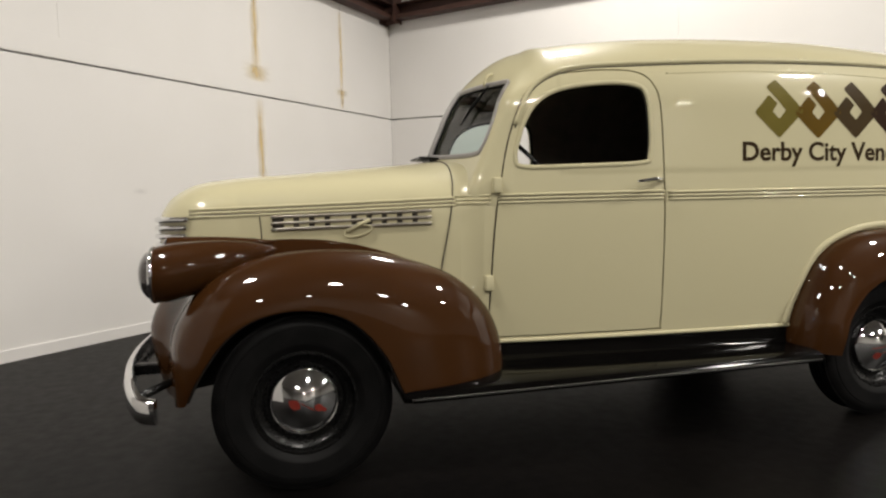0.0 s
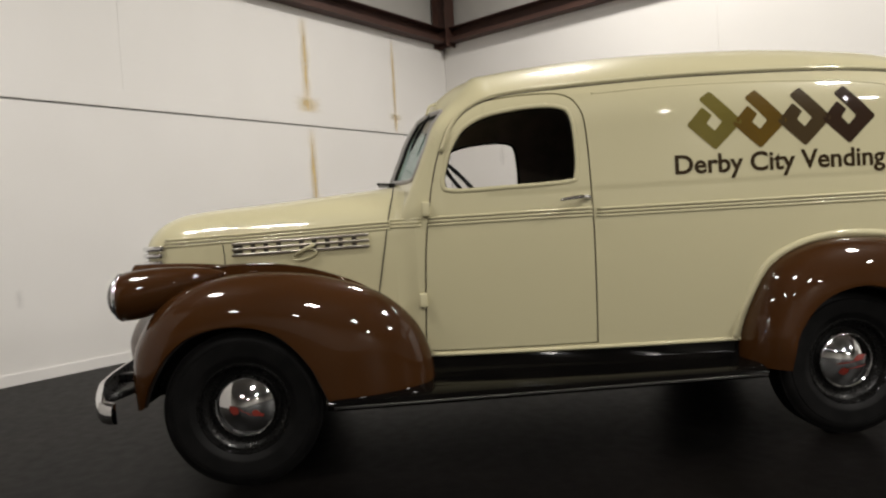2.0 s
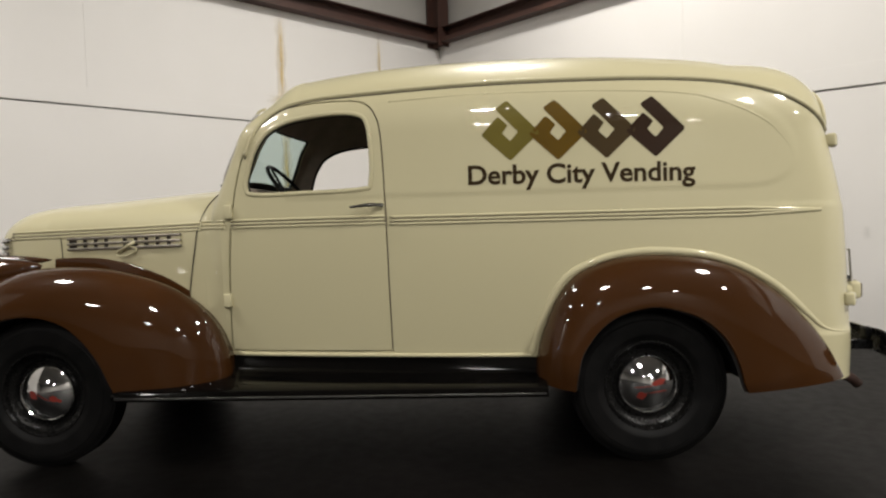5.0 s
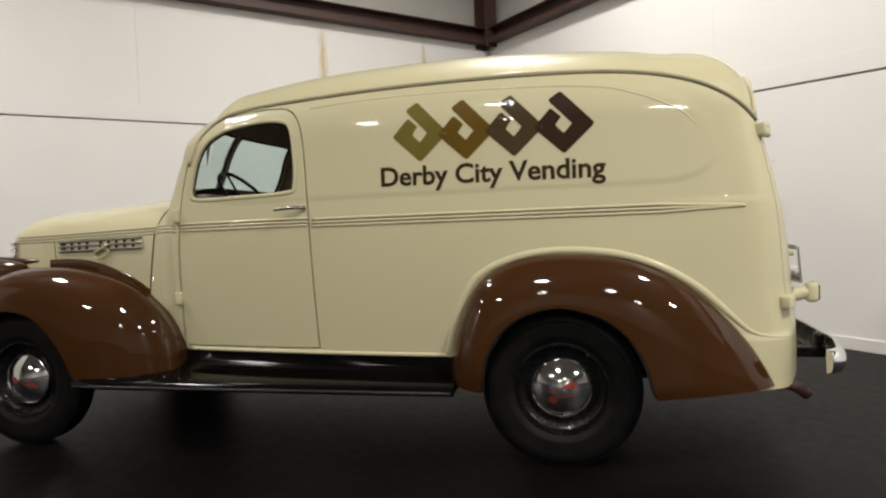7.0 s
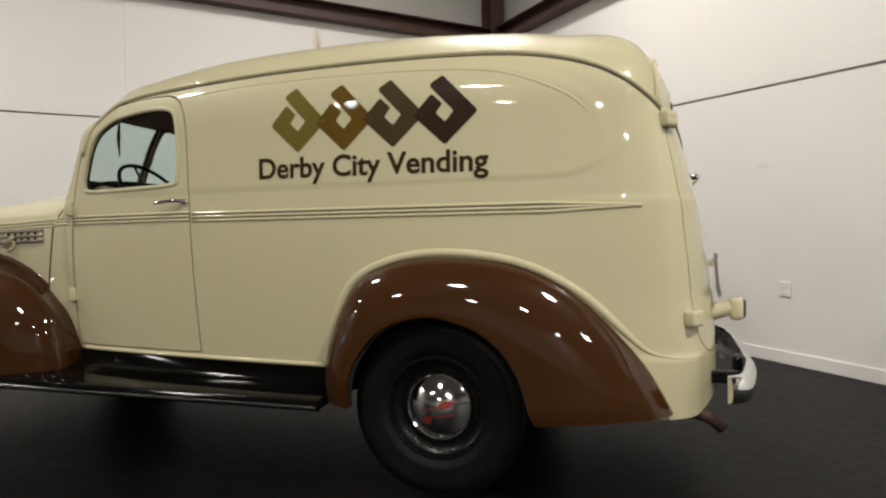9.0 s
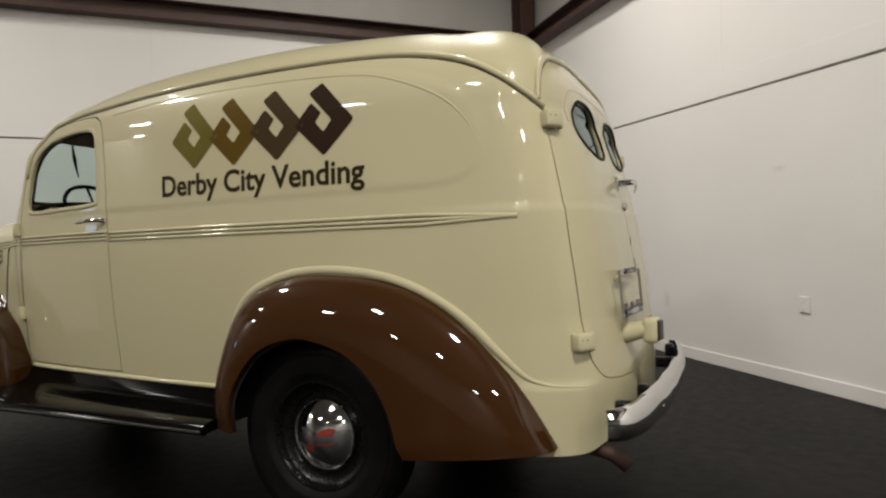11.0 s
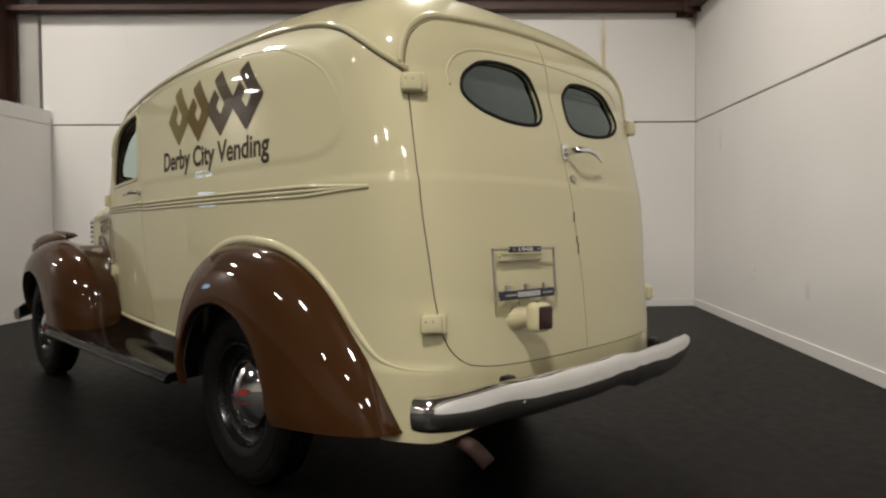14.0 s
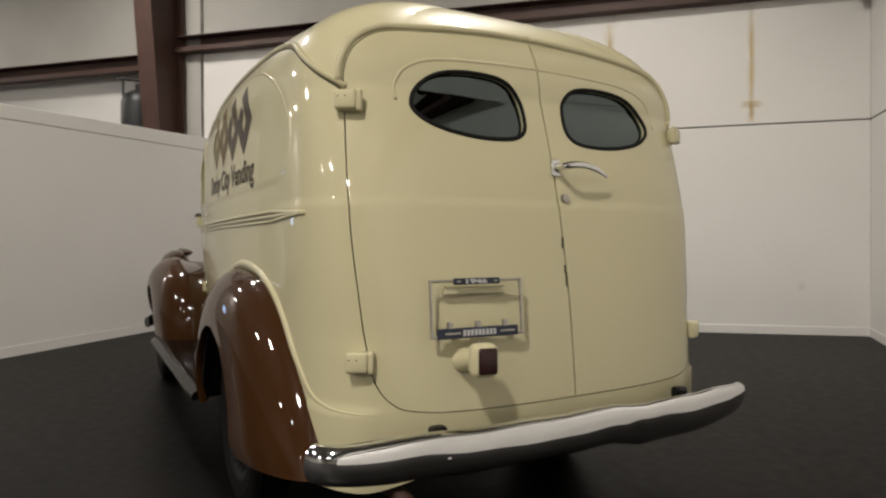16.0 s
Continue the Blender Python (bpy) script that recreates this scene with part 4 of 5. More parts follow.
fender("front_fender", FA, FC, FE, fa_y, fc_y, [-0.80, -0.84, -0.87, -0.895, -0.905, -0.91, -0.91, -0.91, -0.91, -0.91, -0.905, -0.90, -0.89], 0.02, BROWN, "glossy brown front fender", 0.055)


# ---------------------------------------------------------------- hood and nose
_ht = curve1([(-0.622, 1.085), (-0.605, 1.145), (-0.555, 1.215), (-0.45, 1.272), (-0.27, 1.299), (0.0, 1.316), (0.34, 1.341), (0.74, 1.372)])
_hw = curve1([(-0.25, 0.372), (-0.1, 0.397), (0.2, 0.470), (0.6, 0.565), (0.76, 0.598)])


def hood_w(x):
    if x > -0.25:
        return _hw(x)
    return _hw(-0.25) * max(0, 1 - ((-0.25 - x) / 0.375) ** 3) ** (1 / 3)


def hood():
    xs = [-0.622 + 0.36 * (i / 26) ** 2 for i in range(27)] + list(np.linspace(-0.25, 0.735, 60))
    rows = []
    for x in xs:
        w, zt = max(hood_w(x), 0.012), _ht(x)
        r = []
        zb = min(1.09, zt - 0.012)
        for z in np.linspace(float(np.interp(x, [0.3, 0.6], [0.80, 0.55])), zb, 10, endpoint=False):
            r.append((x, -w + 0.03 * max(0, 1.0 - z), z))
        for q in np.linspace(0, math.pi / 2, 26):
            r.append((x, -w * max(math.cos(q), 0) ** (2 / 2.6), zb + (zt - zb) * math.sin(q) ** (2 / 2.1)))
        rows.append(r)
    n = len(rows[0])
    v = [p for r in rows for p in r]
    f = grid_faces(len(rows), n)
    m = len(v)
    v += [(p[0], -p[1], p[2]) for p in v]
    f += [tuple(k + m for k in q[::-1]) for q in f]
    ob = mesh_ob("hood", v, f, CREAM, truck, True, "cream alligator hood with a rounded nose")
    b = bmesh.new()
    b.from_mesh(ob.data)
    bmesh.ops.remove_doubles(b, verts=b.verts, dist=1e-4)
    bmesh.ops.recalc_face_normals(b, faces=b.faces)
    b.to_mesh(ob.data)
    b.free()
    return flat_where_sharp(ob, 60)


HOOD = hood()


def hood_pt(x, z, off=0.0):
    w = hood_w(x)
    zt = _ht(x)
    zb = min(1.09, zt - 0.012)
    if z <= zb:
        return (x, -(w + off) + 0.03 * max(0, 1.0 - z), z)
    s = min(1, (z - zb) / (zt - zb))
    c = max(0, 1 - s ** 2.1) ** (1 / 2.6)
    return (x, -(w * c + off), z + off * s)


def hood_line(name, pts, r, mat, flat=0.7, off=0.0, label="", n=40):
    ob = tube(name, [hood_pt(a, b, off) for a, b in spline(pts, n)], r, mat, truck, ry=r * flat, up=(0, 1, 0), label=label)
    mirror_ob(ob)
    return ob


hood_line("hood_gap", [(-0.48, 1.111), (-0.3, 1.118), (-0.155, 1.121)], 0.0075, SEAM)
# ribs carried on along the hood, the shade between them painted as darker strips
for dz, m, r in ((0.017, CREAM, 0.0065), (0.0, CREAM, 0.0065), (-0.017, CREAM, 0.0065), (0.0085, GROOVE, 0.0028), (-0.0085, GROOVE, 0.0028)):
    hood_line("belt_rib" if m is CREAM else "belt_groove_shade", [(-0.46, 1.130 + dz), (0.1, 1.142 + dz), (0.716, 1.1580 + dz)], r, m, 0.9, 0.001)
hood_line("panel_seam", [(-0.155, 1.11), (-0.15, 1.05), (-0.148, 0.96)], 0.0035, SEAM)
# seam between hood and cowl
cowl = [(0.742, -0.05, _ht(0.735) + 0.002)] + [hood_pt(x, z, 0.002) for x, z in ((0.742, 1.36), (0.738, 1.32), (0.722, 1.25), (0.70, 1.15), (0.685, 1.06), (0.662, 0.94), (0.64, 0.82))]
ob = tube("cowl_seam", spline(cowl, 60), 0.0032, SEAM, truck, up=(0, 1, 0))
mirror_ob(ob)


def louvres():
    """Three bright strips over dark openings in the hood side."""
    ob = tagged(new("hood_louvre"), "dull chrome triple-bar hood side louvre")
    ob.parent = truck
    x0, x1 = -0.105, 0.605
    zc = lambda x: 1.078 + 0.013 * (x - x0) / (x1 - x0)
    xs = np.linspace(x0 + 0.005, x1 - 0.005, 30)
    v, f = [], []
    for x in xs:
        for dz in (-0.028, 0.028):
            v.append(hood_pt(x, zc(x) + dz, 0.003))
    f = [(2 * i, 2 * i + 2, 2 * i + 3, 2 * i + 1) for i in range(29)]
    for side in (1, -1):
        k = mesh_ob("opening", [(a, b * side, c) for a, b, c in v], f, SEAM, ob)
        for dz in (-0.028, 0.0, 0.028):
            path = np.array([hood_pt(x, zc(x) + dz, 0.008) for x in np.linspace(x0, x1, 30)]) * np.array((1, side, 1))
            tube("bar", path, 0.0078, LOUVRE, ob, ry=0.007, up=(0, 1, 0))
        # pressed cream fins, each with a dark slot in front of it
        marks = (0.045, 0.140, 0.237, 0.333, 0.500, 0.595, 0.688, 0.783, 0.880, 1.0)
        for a, b in zip(marks[:-1], marks[1:]):
            for dz in (-0.014, 0.014):
                xa, xb = x0 + (x1 - x0) * (a + 0.034), x0 + (x1 - x0) * (b - 0.002)
                fv = []
                for x, off in ((xa, 0.0035), (xb, 0.0095)):
                    for o in (off, -0.004):
                        for h in (-0.0095, 0.0095):
                            p = hood_pt(x, zc(x) + dz + h, o)
                            fv.append((p[0], p[1] * side, p[2]))
                mesh_ob("fin", fv, [(0, 1, 5, 4), (2, 6, 7, 3), (0, 4, 6, 2), (1, 3, 7, 5), (0, 2, 3, 1), (4, 5, 7, 6)], CREAM, ob, False)
    return ob


louvres()
# hood latch handle below the louvre
for side in (1, -1):
    h = []
    for a in np.linspace(0, 2 * math.pi, 28, endpoint=False):
        x, z = 0.275 + 0.062 * math.cos(a), 1.035 + 0.022 * math.sin(a) + 0.012 * math.cos(a)
        p = np.array(hood_pt(x, z, 0.016)) * np.array((1, side, 1))
        h.append(p)
    tube("hood_latch", h, 0.0042, CREAM, truck, closed=True, up=(0, 1, 0), label="cream hood latch handle")
    tube("latch_lever", [np.array(hood_pt(0.23, 1.035, 0.018)) * (1, side, 1), np.array(hood_pt(0.29, 1.068, 0.022)) * (1, side, 1), np.array(hood_pt(0.33, 1.085, 0.018)) * (1, side, 1)], 0.009, CREAM, truck, up=(0, 1, 0))

# brown inner flange of the fender standing against the hood side
_ft = curve1([(-0.19, 1.002), (-0.05, 1.006), (0.10, 1.001), (0.20, 0.986), (0.30, 0.965), (0.45, 0.918), (0.55, 0.876), (0.645, 0.822)])
rows = []
for x in np.linspace(-0.188, 0.642, 48):
    zt = _ft(x)
    rows.append([hood_pt(x, zt - dz, o) for dz, o in ((0.16, 0.030), (0.06, 0.018), (0.010, 0.013), (0.003, 0.011), (0.0, 0.006), (0.0, -0.006))])
fl = mesh_ob("fender_flange", [p for r in rows for p in r], grid_faces(48, 6) + [tuple(range(6)), tuple(range(47 * 6, 48 * 6))[::-1]], BROWN, truck, True, "glossy brown inner flange of the front fender")
mirror_ob(flat_where_sharp(fl, 50))

# grille bars wrapped round the nose
for z, x_end, h in ((1.105, -0.452, 0.014), (1.068, -0.460, 0.013), (1.030, -0.462, 0.013), (0.99, -0.46, 0.013), (0.95, -0.46, 0.012), (0.91, -0.46, 0.012), (0.87, -0.46, 0.012), (0.83, -0.46, 0.012)):
    near = [(-0.622 + (x_end + 0.622) * (i / 20) ** 2, z) for i in range(21)]
    pts = [(x - 0.012, -(max(hood_w(x), 0.004) + 0.008), z) for x, z in near]
    path = pts[::-1] + [(p[0], -p[1], p[2]) for p in pts[1:]]
    tube("grille_bar", path, 0.012, CHROME, truck, ry=h, label="chrome grille bar")
part("grille_backing", box_bm(0.12, 0.60, 0.42, (-0.46, 0, 0.66), 0.05), BLACK, truck)


# ---------------------------------------------------------------- headlights
def headlight(side):
    ob = tagged(new("headlight"), "brown torpedo headlight pod with a domed glass lens")
    ob.parent = truck
    n, m = 44, 40
    v, f = [], []
    for i in range(m):
        u = i / (m - 1)
        x = -0.562 + 0.48 * u
        r = 0.119 * (1 - u ** 1.9) ** 0.8 * (0.93 + 0.07 * math.sin(min(1, u * 7) * math.pi / 2))
        zc = 0.893 + 0.085 * u ** 1.2
        for k in range(n):
            a = 2 * math.pi * k / n
            v.append((x, side * -0.655 + r * 0.98 * math.cos(a), zc + r * math.sin(a)))
    f = grid_faces(m, n, True)
    mesh_ob("pod", v, f, BROWN, ob)
    ring = [(-0.564, side * -0.655 + 0.103 * math.cos(a), 0.893 + 0.105 * math.sin(a)) for a in np.linspace(0, 2 * math.pi, 48, endpoint=False)]
    tube("rim", ring, 0.011, CHROME, ob, ry=0.011, closed=True, up=(1, 0, 0))
    v, f = [], []
    for i in range(10):
        r = 0.104 * i / 9
        for k in range(n):
            a = 2 * math.pi * k / n
            v.append((-0.562 - 0.058 * (1 - (i / 9) ** 2.6) ** 0.6, side * -0.655 + r * math.cos(a), 0.893 + r * math.sin(a)))
    mesh_ob("lens", v, grid_faces(10, n, True), LENS, ob)
    # parking lamp: a slim torpedo let into the top of the pod
    v = []
    for i in range(24):
        u = i / 23
        r = 0.043 * (1 - u ** 1.7) ** 0.75 + 0.001
        for k in range(20):
            a = 2 * math.pi * k / 20
            v.append((-0.515 + 0.43 * u, side * (-0.60 + 0.03 * u) + r * math.cos(a), 1.000 + 0.004 * u + r * 0.92 * math.sin(a)))
    mesh_ob("parking_lamp", v, grid_faces(24, 20, True), BROWN, ob, True, "brown parking lamp torpedo")
    v = []
    for i in range(7):
        q = math.pi / 2 * i / 6
        for k in range(20):
            a = 2 * math.pi * k / 20
            v.append((-0.514 - 0.020 * math.cos(q), side * -0.60 + 0.041 * math.sin(q) * math.cos(a), 1.000 + 0.038 * math.sin(q) * math.sin(a)))
    mesh_ob("parking_lens", v, grid_faces(7, 20, True), LENS, ob, True, "small clear parking lens")
    return ob


headlight(1)
headlight(-1)


# ---------------------------------------------------------------- running boards, underside
def running_board():
    prof = [(-0.66, 0.492), (-0.661, 0.490), (-0.675, 0.44), (-0.70, 0.418), (-0.74, 0.408)]
    prof += [(-0.78, 0.404), (-0.84, 0.399), (-0.88, 0.394)]
    prof += [(-0.908, 0.388), (-0.925, 0.380), (-0.934, 0.365), (-0.930, 0.346), (-0.915, 0.340), (-0.905, 0.348), (-0.66, 0.36)]
    xs = [0.39, 0.44, 0.6, 1.0, 1.4, 1.8, 2.2, 2.44]
    rows = []
    for i, x in enumerate(xs):
        s = 0.0 if i else 0.02
        g = half_width(max(x, 0.75), 0.5) - 0.012 - 0.66
        rows.append([(x, y + s - g * max(0, min(1, (0.74 + y) / 0.08)), z) for y, z in prof])
    v = [p for r in rows for p in r]
    f = grid_faces(len(xs), len(prof))
    f.append(tuple(range(len(prof))))
    f.append(tuple(range((len(xs) - 1) * len(prof), len(xs) * len(prof)))[::-1])
    ob = mesh_ob("running_board", v, f, BOARD, truck, True, "smooth black enamelled running board")
    b = bmesh.new()
    b.from_mesh(ob.data)
    bmesh.ops.recalc_face_normals(b, faces=b.faces)
    b.to_mesh(ob.data)
    b.free()
    flat_where_sharp(ob, 40)
    mirror_ob(ob)
    e = tube("edge_strip", [(x, -0.936, 0.360) for x in np.linspace(0.42, 2.43, 12)], 0.004, STRIP, truck, ry=0.006, label="thin dull metal edge strip")
    mirror_ob(e)


running_board()
part("chassis", box_bm(4.0, 0.8, 0.12, (1.75, 0, 0.40), 0.02), UNDER, truck, "dark underbody frame")
part("cargo_floor", box_bm(2.9, 1.12, 0.03, (2.45, 0, 0.52), 0.005), UNDER, truck)
part("firewall", box_bm(0.03, 1.02, 0.66, (0.775, 0, 0.86), 0.005), UNDER, truck)
for x in (0.0, 2.921):
    part("axle", box_bm(0.09, 1.30, 0.09, (x, 0, 0.345), 0.03), UNDER, truck)
    for side in (1, -1):
        # dark inner wheel housing
        v, f = [], []
        for i in range(21):
            a = math.pi * ((0.02 + 0.96 * i / 20) if x else (0.12 + 0.85 * i / 20))
            for y in (-0.56, -0.80):
                r = 0.44 if x else 0.465
                v.append((x + r * math.cos(a), side * y, 0.345 + r * 0.95 * math.sin(a)))
        k = len(v)
        f = [(2 * i, 2 * i + 2, 2 * i + 3, 2 * i + 1) for i in range(20)]
        f.append(tuple(range(0, k, 2)))
        mesh_ob("wheel_housing", v, f, UNDER, truck)
tube("exhaust_pipe", spline([(3.2, -0.45, 0.36), (3.80, -0.58, 0.35), (3.90, -0.58, 0.345), (3.97, -0.57, 0.325), (4.02, -0.56, 0.285)], 24), 0.026, RUST, truck, label="rusty exhaust tail pipe")


# ---------------------------------------------------------------- wheels
def wheel(x, side):
    c = (x, side * -0.752, 0.36)
    ob = tagged(new("wheel"), "black steel wheel with a blackwall tyre and chrome hubcap")
    ob.parent = truck
    tp = [(0.200, -0.055), (0.215, -0.072), (0.25, -0.082), (0.30, -0.083), (0.332, -0.075), (0.350, -0.060)]
    for k in range(5):
        d = -0.052 + k * 0.0235
        tp += [(0.358, d), (0.3605, d + 0.005), (0.3605, d + 0.014), (0.358, d + 0.0175), (0.351, d + 0.0185), (0.351, d + 0.0225)]
    tp += [(0.350, 0.062), (0.344, 0.067), (0.332, 0.075), (0.318, 0.0805), (0.312, 0.0800), (0.308, 0.0835), (0.28, 0.084), (0.25, 0.080), (0.243, 0.0805), (0.238, 0.078), (0.215, 0.070), (0.200, 0.055)]
    lathe("tyre", tp, TYRE, ob, c, label="worn black rubber tyre", sign=-side, n=80)
    lathe("rim", [(0.203, -0.05), (0.203, 0.054), (0.214, 0.062), (0.214, 0.068), (0.204, 0.069), (0.198, 0.058), (0.194, 0.040), (0.180, 0.030), (0.168, 0.028), (0.158, 0.016), (0.145, 0.016), (0.135, 0.026), (0.0, 0.026)],
          BLACK, ob, c, label="glossy black steel rim", sign=-side)
    cap = [(0.128, 0.018), (0.137, 0.026), (0.1385, 0.036), (0.135, 0.041), (0.131, 0.038)] + [(0.130 * u, 0.039 + 0.050 * (1 - u ** 1.7)) for u in np.linspace(0.995, 0.0, 22)]
    lathe("hubcap", cap, CHROME, ob, c, label="domed chrome hubcap with red marks", sign=-side)
    # worn red ends and thin edges of the pressed emblem
    marks = ((-0.042, 0.0, 0.055, -38, 0.013), (0.062, -0.026, 0.055, -30, 0.011), (0.01, -0.012, 0.07, -34, 0.002)) if x < 1 else \
            ((0.040, 0.020, 0.075, 14, 0.009), (-0.040, -0.046, 0.045, 18, 0.013), (0.0, 0.002, 0.15, 8, 0.0022), (0.02, -0.028, 0.12, 6, 0.0022))
    for u0, w0, ln, turn, th in marks:
        v, f = [], []
        ca, sa = math.cos(radians(turn)), math.sin(radians(turn))
        for i in range(11):
            t = i / 10 - 0.5
            h = th * (0.55 + 0.9 * abs(math.sin(3 * t + u0 * 40))) * max(0.15, 1 - (2 * t) ** 4)
            for k in (-1, 1):
                u, w = u0 + t * ln * ca - k * h * sa, w0 + t * ln * sa + k * h * ca
                r = min(1, math.hypot(u, w) / 0.130)
                v.append((c[0] + u, c[1] - side * (0.0395 + 0.050 * (1 - r ** 1.7) + 0.0006), c[2] + w))
        f = [(2 * i, 2 * i + 2, 2 * i + 3, 2 * i + 1) for i in range(10)]
        mesh_ob("hubcap_mark", v, f, RED_PAINT, ob, label="red paint on the hubcap")
    return ob


for x in (0.0, 2.921):
    wheel(x, 1)
    wheel(x, -1)


# ---------------------------------------------------------------- bumpers
def bumper(name, plan, zc, hh, sign, label, droop=0.0, bent=0.0):
    """A sprung bar of bowed section; sign: which way it faces along x."""
    ob = tagged(new(name), label)
    ob.parent = truck
    path = spline(plan, 70)
    prof = [(-0.008, -1.0), (0.006, -0.97), (0.018, -0.80), (0.025, -0.45), (0.027, 0.0), (0.025, 0.45), (0.018, 0.80), (0.006, 0.97), (-0.008, 1.0)]
    v, f = [], []
    for i, (x, y) in enumerate(path):
        t = path[min(i + 1, 69)] - path[max(i - 1, 0)]
        t /= np.linalg.norm(t)
        n = np.array((t[1], -t[0]))
        if n[0] * sign < 0:
            n = -n
        for d, z in prof:
            w = 0.80 + 0.20 * min(1.0, min(i, 69 - i) / 9) if droop == 0 else 0.86 + 0.14 * min(1.0, min(i, 69 - i) / 5) ** 0.7
            w *= 1 + 0.9 * bent * min(1, max(0, (y - 0.06) / 0.12))
            d = d + bent * 0.07 * z * smooth01((y - 0.10) / 0.03)
            d = d + bent * (0.010 * math.sin(9 * y + 1.0) + 0.006 * math.sin(29 * y)) * (z + 0.3)
            p = np.array((x, y)) + n * d
            v.append((p[0], p[1], zc + bent * (0.012 * math.sin(8 * y + 0.6) + 0.010 * math.sin(21 * y + 1.3) + 0.03 * max(0.0, y - 0.3)) - bent * 0.11 * min(1, max(0, (y - 0.06) / 0.12)) + z * hh * w - droop * max(0.0, (abs(y) - 0.70) / 0.165)))
    k = len(prof)
    f = grid_faces(70, k)
    face = mesh_ob("chrome_face", v, f, CHROME, ob, True, "polished chrome bumper face")
    for o in (face,):
        b = bmesh.new()
        b.from_mesh(o.data)
        bmesh.ops.solidify(b, geom=b.faces[:], thickness=0.004)
        bmesh.ops.recalc_face_normals(b, faces=b.faces)
        b.to_mesh(o.data)
        b.free()
        flat_where_sharp(o, 50)
    v2 = []
    for i, (x, y) in enumerate(path):
        t = path[min(i + 1, 69)] - path[max(i - 1, 0)]
        t /= np.linalg.norm(t)
        n = np.array((t[1], -t[0]))
        if n[0] * sign < 0:
            n = -n
        for d, z in ((-0.006, -0.96), (0.010, -0.7), (0.016, 0.0), (0.010, 0.7), (-0.006, 0.96)):
            p = np.array((x, y)) + n * d
            v2.append((p[0], p[1], zc - bent * 0.11 * min(1, max(0, (y - 0.06) / 0.12)) + z * hh * (1 + 0.9 * bent * min(1, max(0, (y - 0.06) / 0.12))) * (0.80 + 0.20 * min(1.0, min(i, 69 - i) / 9)) - droop * max(0.0, (abs(y) - 0.70) / 0.165)))
    for r0 in (0, 69):
        mesh_ob("end_cap", v[r0 * k:r0 * k + k], [tuple(range(k))], CHROME, ob, False)
    mesh_ob("back_face", v2, grid_faces(70, 5), BLACK, ob, True, "black painted back of the bumper")
    return ob


rb = bumper("rear_bumper", [(4.005, -0.856), (4.030, -0.846), (4.062, -0.80), (4.096, -0.65), (4.118, -0.42), (4.128, -0.20), (4.130, 0.0), (4.126, 0.20), (4.110, 0.42), (4.082, 0.62), (4.060, 0.71), (4.040, 0.765)], 0.502, 0.056, 1, "heavy chrome rear bumper, slightly bent, on black brackets", 0.0, 0.16)
FB = [(-0.545, 0.876), (-0.575, 0.868), (-0.612, 0.838), (-0.66, 0.72), (-0.708, 0.46), (-0.732, 0.20), (-0.737, 0.0)]
fb = bumper("front_bumper", [(x, s_ * y) for s_, x, y in [(-1, x, y) for x, y in FB] + [(1, x, y) for x, y in FB[-2::-1]]], 0.455, 0.055, -1, "chrome front bumper with a black back", 0.055)
for side in (1, -1):
    yb = 0.42 if side > 0 else -0.53
    part("bracket", box_bm(0.14, 0.035, 0.05, (4.035, yb, 0.480), 0.008), BLACK, rb)
    part("bolt_block", box_bm(0.040, 0.050, 0.060, (4.075, yb, 0.540), 0.012, 3), BLACK, rb, "black bracket bolt above the bumper")
    part("bracket", box_bm(0.25, 0.035, 0.05, (-0.578, side * 0.44, 0.465), 0.008), BLACK, fb)
    tube("stay", [(-0.40, side * 0.50, 0.46), (-0.54, side * 0.70, 0.455), (-0.615, side * 0.80, 0.44)], 0.018, BLACK, fb)
bmk = bmesh.new()
bmesh.ops.create_uvsphere(bmk, u_segments=14, v_segments=8, radius=0.009)
bmesh.ops.translate(bmk, vec=(4.134, -0.53, 0.497), verts=bmk.verts)
part("bumper_bolt", bmk, CHROME, rb, "", True)


# ---------------------------------------------------------------- hinges and handles
def on(chart, a, b, off=0.0):
    p, n = cast(chart, a, b, off)
    return np.array(p), np.array(n)


def frame_at(p, n, roll=0.0):
    """Axes at p: z up the surface, y out of it."""
    n = Vector(n).normalized()
    x = Vector((0, 0, 1)).cross(n).normalized()
    z = n.cross(x)
    return Matrix(((x.x, n.x, z.x, p[0]), (x.y, n.y, z.y, p[1]), (x.z, n.z, z.z, p[2]), (0, 0, 0, 1)))


def put(bm, m):
    bmesh.ops.transform(bm, matrix=m, verts=bm.verts)
    return bm


for z, xh in ((1.487, 3.802), (0.730, 3.888)):
    p, n = on("side", xh, z)
    n = np.array((0.82, -0.57, 0.05))
    m = frame_at(p, n)
    ob = part("hinge", put(box_bm(0.066, 0.045, 0.060, (0.004, 0.018, 0), 0.010, 3), m), CREAM, rear_door, "cream painted cast strap hinge", True)
    mirror_ob(ob, rear_door2)
    ob = part("hinge_knuckle", put(box_bm(0.020, 0.026, 0.066, (0.042, 0.018, 0), 0.008, 3), m), CREAM, rear_door, "", True)
    mirror_ob(ob, rear_door2)
    for k in (-0.016, 0.006):
        ob = part("hinge_screw", put(box_bm(0.004, 0.003, 0.004, (k, 0.0405, 0.008), 0.0008), m), SEAM, rear_door)
        mirror_ob(ob, rear_door2)
for z, xh in ((1.226, 0.893), (0.777, 0.858)):
    p, n = on("side", xh, z)
    ob = part("hinge", put(box_bm(0.040, 0.030, 0.072, (0, 0.010, 0), 0.008, 3), frame_at(p, (0, -1, 0))), CREAM, door, "small cream door hinge", True)
    mirror_ob(ob, door2)


